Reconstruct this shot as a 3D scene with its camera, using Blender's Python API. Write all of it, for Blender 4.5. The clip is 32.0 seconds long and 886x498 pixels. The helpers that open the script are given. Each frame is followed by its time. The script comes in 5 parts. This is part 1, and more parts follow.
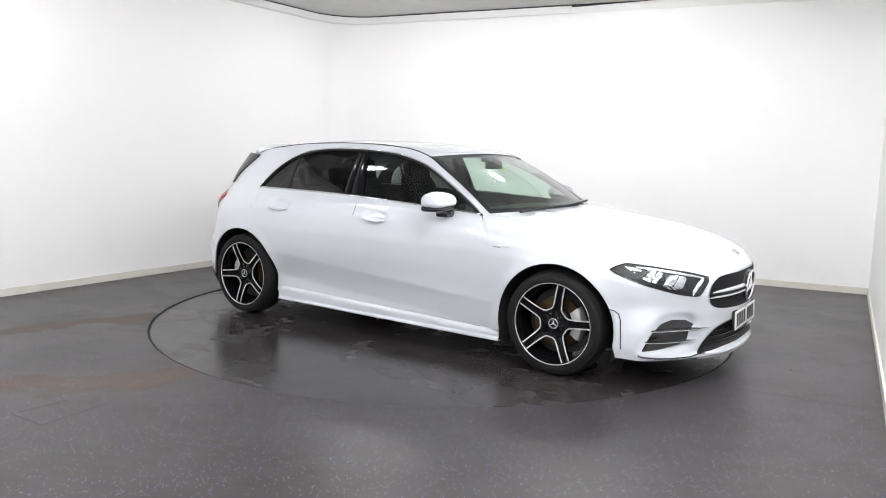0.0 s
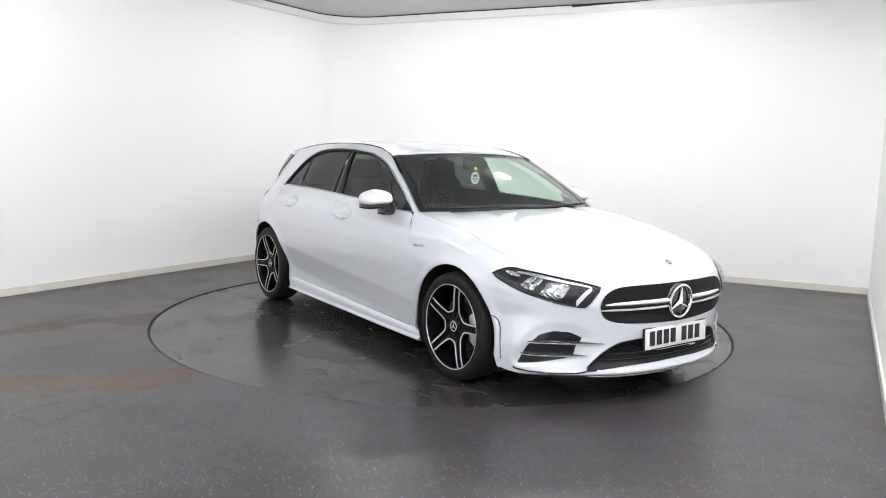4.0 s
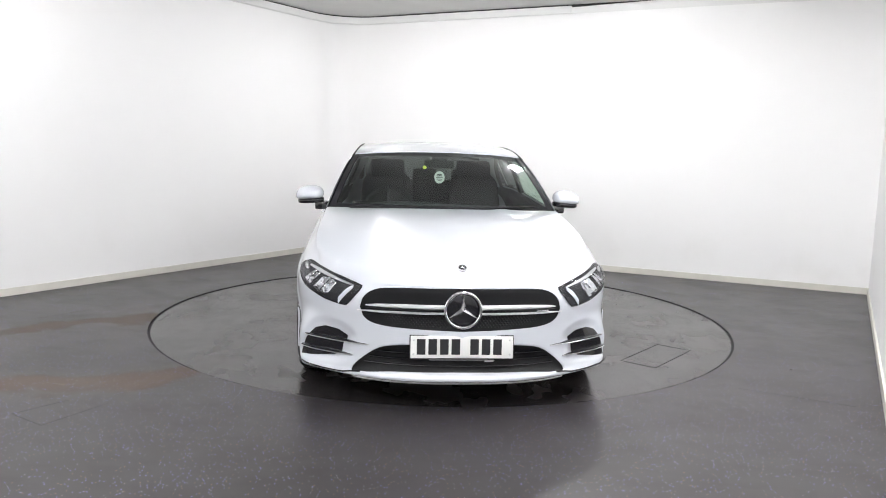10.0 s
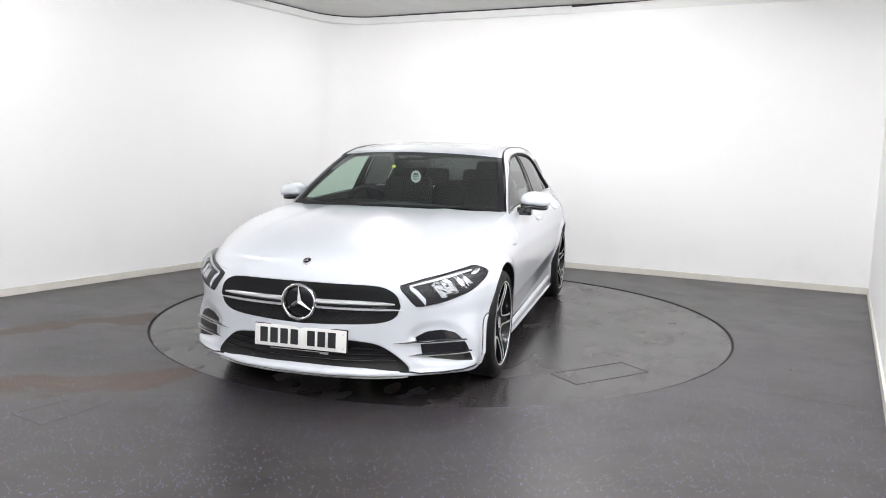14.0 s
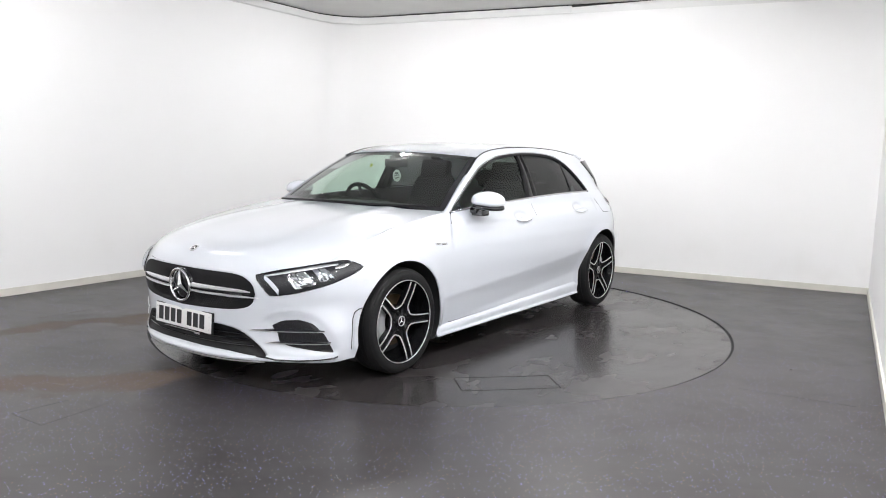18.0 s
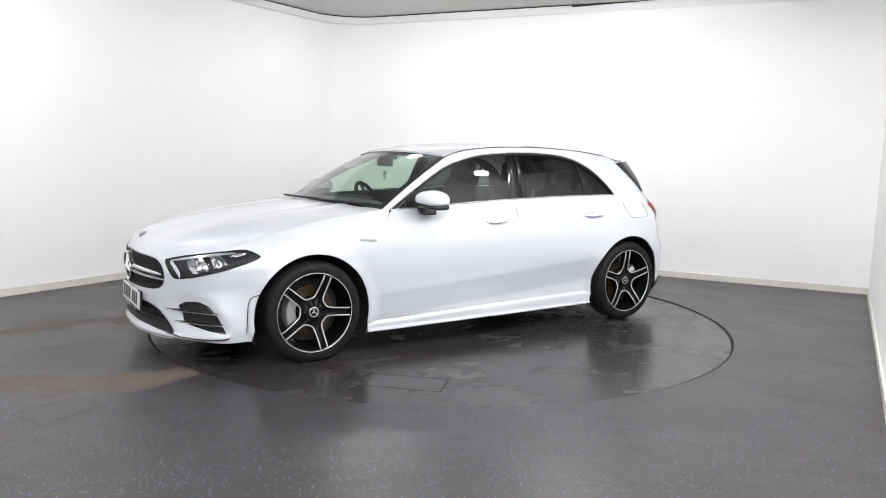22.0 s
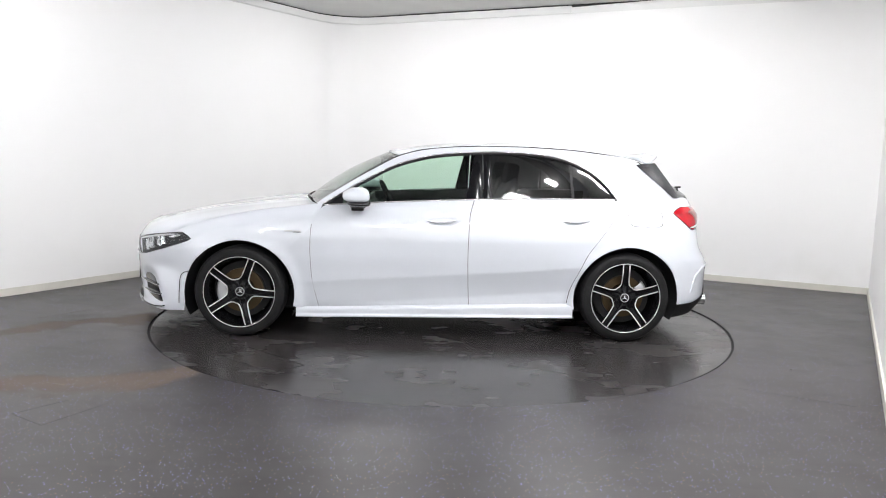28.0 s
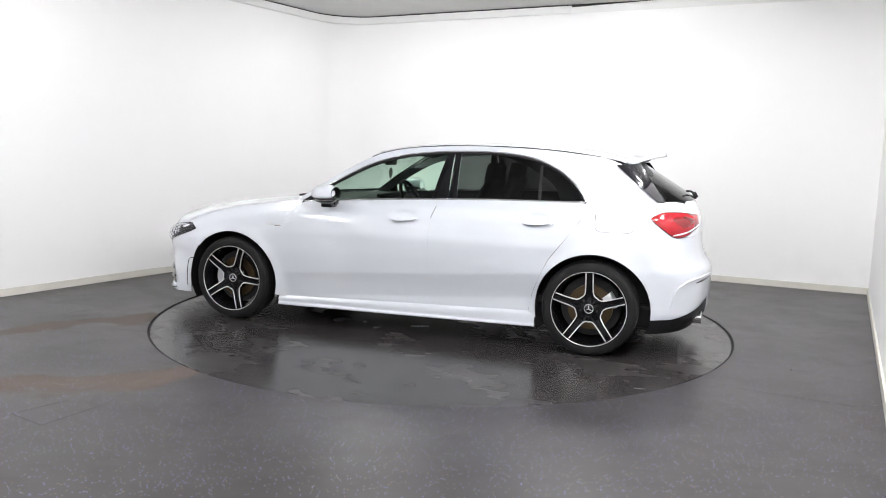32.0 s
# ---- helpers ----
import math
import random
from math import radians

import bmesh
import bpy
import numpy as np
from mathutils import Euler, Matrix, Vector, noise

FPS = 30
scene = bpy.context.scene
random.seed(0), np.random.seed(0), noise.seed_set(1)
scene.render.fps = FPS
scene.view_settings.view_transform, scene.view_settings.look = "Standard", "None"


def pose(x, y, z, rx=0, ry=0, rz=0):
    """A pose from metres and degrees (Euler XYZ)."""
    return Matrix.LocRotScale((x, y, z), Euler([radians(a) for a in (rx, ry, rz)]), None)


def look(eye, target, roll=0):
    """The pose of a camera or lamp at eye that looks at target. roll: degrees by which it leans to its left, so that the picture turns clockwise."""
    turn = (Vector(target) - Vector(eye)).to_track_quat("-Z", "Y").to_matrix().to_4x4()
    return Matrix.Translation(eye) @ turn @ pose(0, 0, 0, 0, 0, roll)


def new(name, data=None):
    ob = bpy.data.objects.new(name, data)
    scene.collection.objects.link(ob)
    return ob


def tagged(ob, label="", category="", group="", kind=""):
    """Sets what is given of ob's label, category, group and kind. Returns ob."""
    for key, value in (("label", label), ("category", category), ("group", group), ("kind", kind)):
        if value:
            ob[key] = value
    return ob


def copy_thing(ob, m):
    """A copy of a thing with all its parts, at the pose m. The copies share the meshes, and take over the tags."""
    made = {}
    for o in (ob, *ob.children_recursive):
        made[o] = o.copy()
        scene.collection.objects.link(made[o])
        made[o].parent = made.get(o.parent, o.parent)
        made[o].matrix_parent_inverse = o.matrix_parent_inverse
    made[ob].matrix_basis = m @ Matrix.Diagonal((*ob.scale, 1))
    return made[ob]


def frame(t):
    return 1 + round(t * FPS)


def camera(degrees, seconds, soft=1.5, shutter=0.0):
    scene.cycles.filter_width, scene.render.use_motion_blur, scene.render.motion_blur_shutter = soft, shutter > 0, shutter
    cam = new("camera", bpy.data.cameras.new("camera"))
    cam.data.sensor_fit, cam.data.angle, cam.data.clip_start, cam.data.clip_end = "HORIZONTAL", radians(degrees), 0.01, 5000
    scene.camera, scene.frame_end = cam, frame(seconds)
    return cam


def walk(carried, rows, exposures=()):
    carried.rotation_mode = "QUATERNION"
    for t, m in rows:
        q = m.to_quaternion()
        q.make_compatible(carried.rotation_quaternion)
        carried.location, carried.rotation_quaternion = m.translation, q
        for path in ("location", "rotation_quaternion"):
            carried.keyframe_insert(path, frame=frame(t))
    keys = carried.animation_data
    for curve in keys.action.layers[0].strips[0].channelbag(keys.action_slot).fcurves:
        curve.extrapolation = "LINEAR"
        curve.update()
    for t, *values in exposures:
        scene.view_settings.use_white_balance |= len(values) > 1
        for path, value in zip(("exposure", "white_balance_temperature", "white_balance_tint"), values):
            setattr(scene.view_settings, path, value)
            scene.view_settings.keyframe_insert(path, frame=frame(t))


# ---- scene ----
cam = camera(60.86, 32.0, soft=1.0)
EYE = Vector((0.0, -6.037, 1.3375))
PITCH = radians(-7.462)
SHOT = look(EYE, EYE + Vector((0.0, math.cos(PITCH), math.sin(PITCH))), 1.408)
walk(cam, [(0, SHOT), (32, SHOT)], [(0, 0.0), (32, 0.0)])

# the turntable's turn, degrees at 0 s and degrees a second; the car stands a little off its axis
TURN0, RATE = -34.04, -5.13
OFF = Vector((0.0857, -0.0847, 0.0))


def turn(t):
    return TURN0 + RATE * t


# ---- light: a dim grey world and the ceiling panels ----
world = bpy.data.worlds.new("world")
world.use_nodes = True
world.node_tree.nodes["Background"].inputs[0].default_value = (0.8, 0.9, 1.0, 1)
world.node_tree.nodes["Background"].inputs[1].default_value = 0.02
scene.world = world

ROOM_H = 3.0
K1, K2 = Vector((-1.397, 4.057)), Vector((4.27, 1.41))
K3, K4 = Vector((-0.75, -8.1)), Vector((-7.12, -5.12))
AX = (K2 - K1).normalized()          # along the far wall
AY = Vector((AX.y, -AX.x))           # from the far wall to the near end


def plan(a, b):
    """A place on the plan: a metres along the far wall from its corner, b metres out of it."""
    return K1 + AX * a + AY * b


# surface-mounted lights, in rows along the walls; some are unseen and added as fill
PANEL_SPOTS = [(2.50, -0.94), (1.97, -1.62), (1.44, -2.39), (1.03, -3.10), (0.57, -3.95), (0.12, -4.80), (-0.33, -5.62), (-0.78, -6.45),
               # all but (-2.80, -0.73) added to brighten the far walls and the car
               (-0.75, 2.00), (1.25, 1.20), (-2.80, -0.73), (-4.05, -3.10), (-4.60, -4.10),
               (-2.30, -5.80), (-3.70, -5.10)]
PANEL_TURN = math.degrees(math.atan2(AX.y, AX.x))
PANEL_POWER, PANEL_GLOW = 9.3, 88.0
for x, y in PANEL_SPOTS:
    lamp = bpy.data.lights.new("panel_light", "AREA")
    lamp.shape, lamp.size, lamp.size_y, lamp.energy = "RECTANGLE", 0.26, 0.15, PANEL_POWER
    lamp.color = (0.985, 0.985, 1.0)
    new("panel_light", lamp).matrix_world = pose(x, y, ROOM_H - 0.104, 0, 0, PANEL_TURN)

# ---- materials ----
def material(name, colour, rough=0.5, metal=0.0, coat=0.0, spec=0.5, vary=0.0, scale=8.0, bump=0.0, bump_scale=60.0, rough_vary=0.0, emit=0.0, sheen=0.0):
    m = bpy.data.materials.new(name)
    m.use_nodes = True
    n, l = m.node_tree.nodes, m.node_tree.links
    b = n["Principled BSDF"]
    b.inputs["Base Color"].default_value = (*colour, 1)
    b.inputs["Roughness"].default_value = rough
    b.inputs["Metallic"].default_value = metal
    b.inputs["Coat Weight"].default_value = coat
    b.inputs["Coat Roughness"].default_value = 0.04
    b.inputs["Specular IOR Level"].default_value = spec
    if sheen:
        b.inputs["Sheen Weight"].default_value = sheen
    if emit:
        b.inputs["Emission Color"].default_value = (*colour, 1)
        b.inputs["Emission Strength"].default_value = emit
    co = n.new("ShaderNodeTexCoord")
    if vary or rough_vary:
        t = n.new("ShaderNodeTexNoise")
        t.inputs["Scale"].default_value, t.inputs["Detail"].default_value = scale, 6
        l.new(co.outputs["Object"], t.inputs["Vector"])
        if vary:
            mix = n.new("ShaderNodeMix")
            mix.data_type = "RGBA"
            mix.inputs["A"].default_value = (*[c * (1 - vary) for c in colour], 1)
            mix.inputs["B"].default_value = (*[min(1, c * (1 + vary)) for c in colour], 1)
            l.new(t.outputs["Fac"], mix.inputs["Factor"])
            l.new(mix.outputs["Result"], b.inputs["Base Color"])
        if rough_vary:
            r = n.new("ShaderNodeMapRange")
            r.inputs["From Min"].default_value, r.inputs["From Max"].default_value = 0.3, 0.7
            r.inputs["To Min"].default_value, r.inputs["To Max"].default_value = max(0, rough - rough_vary), min(1, rough + rough_vary)
            l.new(t.outputs["Fac"], r.inputs["Value"])
            l.new(r.outputs["Result"], b.inputs["Roughness"])
    if bump:
        t2 = n.new("ShaderNodeTexNoise")
        t2.inputs["Scale"].default_value, t2.inputs["Detail"].default_value = bump_scale, 4
        l.new(co.outputs["Object"], t2.inputs["Vector"])
        bp = n.new("ShaderNodeBump")
        bp.inputs["Strength"].default_value, bp.inputs["Distance"].default_value = bump, 0.01
        l.new(t2.outputs["Fac"], bp.inputs["Height"])
        l.new(bp.outputs["Normal"], b.inputs["Normal"])
    return m


def glass(name, tint, rough=0.0, gloss=0.95, face=0.048):
    """Thin tinted glass: clear through, with a mirror gloss that grows at grazing angles."""
    m = bpy.data.materials.new(name)
    m.use_nodes = True
    n, l = m.node_tree.nodes, m.node_tree.links
    n.remove(n["Principled BSDF"])
    tr, gl, mx, fr = n.new("ShaderNodeBsdfTransparent"), n.new("ShaderNodeBsdfGlossy"), n.new("ShaderNodeMixShader"), n.new("ShaderNodeLayerWeight")
    tr.inputs["Color"].default_value = (*tint, 1)
    gl.inputs["Roughness"].default_value = rough
    fr.inputs["Blend"].default_value = 0.5
    up, am = n.new("ShaderNodeMath"), n.new("ShaderNodeMath")
    up.operation, up.inputs[1].default_value = "POWER", 5.0
    am.operation, am.inputs[1].default_value, am.inputs[2].default_value = "MULTIPLY_ADD", gloss, face
    l.new(fr.outputs["Facing"], up.inputs[0])
    l.new(up.outputs[0], am.inputs[0])
    l.new(am.outputs[0], mx.inputs[0])
    l.new(tr.outputs[0], mx.inputs[1])
    l.new(gl.outputs[0], mx.inputs[2])
    l.new(mx.outputs[0], n["Material Output"].inputs["Surface"])
    return m


WHITE = material("white car paint", (0.63, 0.656, 0.705), 0.28, coat=1.0, bump=0.015, bump_scale=900)
GAP = material("dark shut gap", (0.012, 0.012, 0.013), 0.8)
BLACK_GLOSS = material("gloss black trim", (0.008, 0.008, 0.011), 0.08, coat=0.6)
BLACK_PLASTIC = material("black textured plastic", (0.012, 0.012, 0.013), 0.6, spec=0.25, bump=0.15, bump_scale=500, vary=0.2)
CHROME = material("polished chrome", (0.82, 0.82, 0.83), 0.10, metal=1.0)
SATIN = material("satin silver", (0.62, 0.62, 0.63), 0.28, metal=0.9)
BAR_SILVER = material("bright silver bar", (0.80, 0.80, 0.82), 0.36, metal=0.65)
MACHINED = material("machined aluminium", (0.78, 0.78, 0.78), 0.3, metal=0.65)
RIM_BLACK = material("gloss black wheel lacquer", (0.006, 0.006, 0.007), 0.2, coat=0.12, spec=0.2)
RUBBER = material("tyre rubber", (0.012, 0.012, 0.0125), 0.58, spec=0.18, vary=0.25, scale=14, bump=0.12, bump_scale=300, rough_vary=0.1)
RUST = material("brake disc steel with rust film", (0.085, 0.058, 0.032), 0.42, metal=0.85, vary=0.35, scale=12)
CALIPER = material("grey caliper paint", (0.52, 0.53, 0.54), 0.35, metal=0.5)
RED_LENS = material("red lamp lens", (0.36, 0.003, 0.010), 0.12, coat=0.35, spec=0.3, vary=0.3, scale=20)
CLEAR_LENS = glass("clear lamp cover", (0.95, 0.96, 0.97), gloss=0.5, face=0.028)
LAMP_DARK = material("dark lamp housing", (0.016, 0.016, 0.019), 0.35, spec=0.3)
GLASS_FRONT = glass("green tinted glass", (0.76, 0.90, 0.81))
GLASS_SCREEN = glass("windscreen glass", (0.74, 0.86, 0.79), face=0.16)
GLASS_DARK = glass("privacy glass", (0.125, 0.13, 0.13))
CABIN = material("dark cabin trim", (0.022, 0.022, 0.024), 0.7, vary=0.25, scale=30, bump=0.1, bump_scale=400)
SEAT = material("black seat upholstery", (0.007, 0.007, 0.008), 0.8, spec=0.12, bump=0.2, bump_scale=300, vary=0.2)
HEADLINER = material("dark headliner cloth", (0.05, 0.05, 0.052), 0.9, vary=0.1)
PLATE_WHITE = material("white number plate", (0.78, 0.78, 0.76), 0.35, bump=0.05, bump_scale=700)
INK = material("black print", (0.01, 0.01, 0.012), 0.5)
PAPER = material("white sticker paper", (0.75, 0.76, 0.74), 0.6)
YELLOW = material("yellow green sticker", (0.65, 0.70, 0.08), 0.5)
TRIM = material("polished window trim", (0.60, 0.60, 0.61), 0.2, metal=1.0)
CRYSTAL = material("bright lamp module", (0.62, 0.63, 0.65), 0.16, metal=1.0)
PILLAR_BLACK = material("black pillar lacquer", (0.006, 0.006, 0.007), 0.1, spec=0.22)


# ---- mesh helpers ----
def mesh_of(bm, name, mat, smooth=True):
    me = bpy.data.meshes.new(name)
    bm.normal_update()
    bm.to_mesh(me)
    bm.free()
    if mat:
        for m in (mat if isinstance(mat, (list, tuple)) else [mat]):
            me.materials.append(m)
    if smooth:
        me.polygons.foreach_set("use_smooth", [True] * len(me.polygons))
    return me


def part(name, bm, mat, parent, label="", smooth=True, thick=0.0, auto=None):
    """One mesh object under a thing or a part."""
    ob = new(name, mesh_of(bm, name, mat, smooth))
    ob.parent = parent
    if thick:
        mod = ob.modifiers.new("thickness", "SOLIDIFY")
        mod.thickness, mod.offset, mod.use_rim = thick, -1, False
    if smooth and auto:
        ob.data.set_sharp_from_angle(angle=radians(auto))
    if label:
        tagged(ob, label)
    return ob


def thing(name, label, category, group="", kind="", at=None):
    ob = new(name)
    ob.empty_display_size = 0.1
    if at is not None:
        ob.matrix_world = at
    return tagged(ob, label, category, group, kind)


def box(bm, lo, hi, bevel=0.0, m=None):
    r = bmesh.ops.create_cube(bm, size=1)
    vs = r["verts"]
    for v in vs:
        v.co = Vector([lo[i] + (v.co[i] + 0.5) * (hi[i] - lo[i]) for i in range(3)])
    if bevel:
        es = list({e for v in vs for e in v.link_edges})
        out = bmesh.ops.bevel(bm, geom=es, offset=bevel, segments=2, affect="EDGES", profile=0.6)
        vs = list({v for f in out["faces"] for v in f.verts} | {v for v in vs if v.is_valid})
    if m is not None:
        bmesh.ops.transform(bm, matrix=m, verts=vs)
    return vs


def grid(bm, fn, nu, nv, flip=False, close_u=False):
    """A sheet of nu x nv faces: fn(u, v) with u, v from 0 to 1."""
    cols = nu if close_u else nu + 1
    vs = [[bm.verts.new(fn(i / nu, j / nv)) for j in range(nv + 1)] for i in range(cols)]
    for i in range(nu):
        for j in range(nv):
            a, b = vs[i], vs[(i + 1) % cols]
            q = (a[j], b[j], b[j + 1], a[j + 1])
            bm.faces.new(q[::-1] if flip else q)
    return vs


def tube(bm, pts, r, n=8, closed=False, flat=1.0):
    """A round or flattened tube along points."""
    pts = [Vector(p) for p in pts]
    k = len(pts)
    rings = []
    up = Vector((0, 0, 1))
    for i, p in enumerate(pts):
        a = pts[(i - 1) % k] if closed or i else p
        b = pts[(i + 1) % k] if closed or i < k - 1 else p
        d = (b - a).normalized()
        ref = up if abs(d.dot(up)) < 0.95 else Vector((1, 0, 0))
        s = d.cross(ref).normalized()
        w = s.cross(d)
        rings.append([bm.verts.new(p + s * (r * math.cos(2 * math.pi * j / n) * flat) + w * (r * math.sin(2 * math.pi * j / n))) for j in range(n)])
    for i in range(k if closed else k - 1):
        a, b = rings[i], rings[(i + 1) % k]
        for j in range(n):
            bm.faces.new((a[j], b[j], b[(j + 1) % n], a[(j + 1) % n]))
    if not closed:
        bm.faces.new(rings[0])
        bm.faces.new(rings[-1][::-1])


def lathe(bm, prof, n=48, axis="y", m=None):
    """Turn a profile of (radius, along) round an axis."""
    rings = []
    for r, h in prof:
        ring = []
        for j in range(n):
            a = 2 * math.pi * j / n
            c = Vector((r * math.cos(a), h, r * math.sin(a))) if axis == "y" else Vector((r * math.cos(a), r * math.sin(a), h))
            ring.append(bm.verts.new(m @ c if m is not None else c))
        rings.append(ring)
    for a, b in zip(rings, rings[1:]):
        for j in range(n):
            bm.faces.new((a[j], a[(j + 1) % n], b[(j + 1) % n], b[j]))
    return rings


def tabled(f, a, b, n=900):
    """The same function, read from a fine table."""
    ys = [f(a + (b - a) * i / n) for i in range(n + 1)]
    k = n / (b - a)

    def g(x):
        t = (x - a) * k
        if t <= 0:
            return ys[0]
        if t >= n:
            return ys[n]
        i = int(t)
        return ys[i] + (ys[i + 1] - ys[i]) * (t - i)
    return g


def lut(*knots):
    """A smooth function through knots (x, y)."""
    xs, ys = [k[0] for k in knots], [k[1] for k in knots]
    if xs[0] > xs[-1]:
        xs, ys = xs[::-1], ys[::-1]
    n = len(xs)
    ms = []
    for i in range(n):
        if i in (0, n - 1):
            j = min(i, n - 2)
            ms.append((ys[j + 1] - ys[j]) / (xs[j + 1] - xs[j]))
        else:
            a, b = (ys[i] - ys[i - 1]) / (xs[i] - xs[i - 1]), (ys[i + 1] - ys[i]) / (xs[i + 1] - xs[i])
            ms.append(0 if a * b <= 0 else 2 * a * b / (a + b))
    return tabled(hermite(xs, ys, ms), xs[0], xs[-1])


def hermite(xs, ys, ms):
    n = len(xs)

    def f(x):
        x = min(max(x, xs[0]), xs[-1])
        i = 0
        while i < n - 2 and xs[i + 1] < x:
            i += 1
        h = xs[i + 1] - xs[i]
        t = (x - xs[i]) / h
        return ((1 + 2 * t) * (1 - t) ** 2 * ys[i] + t * (1 - t) ** 2 * h * ms[i] + t * t * (3 - 2 * t) * ys[i + 1] + t * t * (t - 1) * h * ms[i + 1])
    return f


def path(pts):
    """A smooth curve through points, by the share of its length."""
    ps = [Vector(p) for p in pts]
    k = [0.0]
    for a, b in zip(ps, ps[1:]):
        k.append(k[-1] + (b - a).length)
    k = [x / k[-1] for x in k]
    fs = [catmull(k, [p[d] for p in ps]) for d in range(len(ps[0]))]
    return lambda t: Vector([f(t) for f in fs])


def catmull(xs, ys):
    n = len(xs)
    ms = [(ys[min(i + 1, n - 1)] - ys[max(i - 1, 0)]) / (xs[min(i + 1, n - 1)] - xs[max(i - 1, 0)]) for i in range(n)]
    return tabled(hermite(xs, ys, ms), xs[0], xs[-1])


def smooth(x):
    x = min(max(x, 0.0), 1.0)
    return x * x * (3 - 2 * x)


# ---- the room ----
def wall_paint():
    m = material("white painted wall", (0.915, 0.91, 0.905), 0.62, vary=0.018, scale=1.3, bump=0.06, bump_scale=130)
    n, l = m.node_tree.nodes, m.node_tree.links
    b = n["Principled BSDF"]
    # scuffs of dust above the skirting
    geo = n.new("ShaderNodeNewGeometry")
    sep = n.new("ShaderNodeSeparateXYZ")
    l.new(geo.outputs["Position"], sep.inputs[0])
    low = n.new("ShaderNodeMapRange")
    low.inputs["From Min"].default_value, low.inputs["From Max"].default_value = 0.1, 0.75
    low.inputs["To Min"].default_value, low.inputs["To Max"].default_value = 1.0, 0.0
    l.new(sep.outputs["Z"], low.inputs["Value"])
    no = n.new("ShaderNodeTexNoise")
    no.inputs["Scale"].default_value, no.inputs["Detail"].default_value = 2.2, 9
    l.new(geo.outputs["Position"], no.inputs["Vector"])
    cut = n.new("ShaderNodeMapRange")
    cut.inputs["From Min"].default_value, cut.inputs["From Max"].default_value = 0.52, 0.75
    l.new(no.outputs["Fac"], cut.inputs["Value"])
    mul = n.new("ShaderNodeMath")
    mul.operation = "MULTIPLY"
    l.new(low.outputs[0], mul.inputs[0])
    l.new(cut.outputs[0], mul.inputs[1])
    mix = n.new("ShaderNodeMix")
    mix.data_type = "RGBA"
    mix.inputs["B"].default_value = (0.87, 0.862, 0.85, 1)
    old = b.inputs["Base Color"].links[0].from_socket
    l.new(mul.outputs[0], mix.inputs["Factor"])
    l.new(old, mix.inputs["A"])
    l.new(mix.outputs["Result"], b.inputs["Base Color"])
    return m


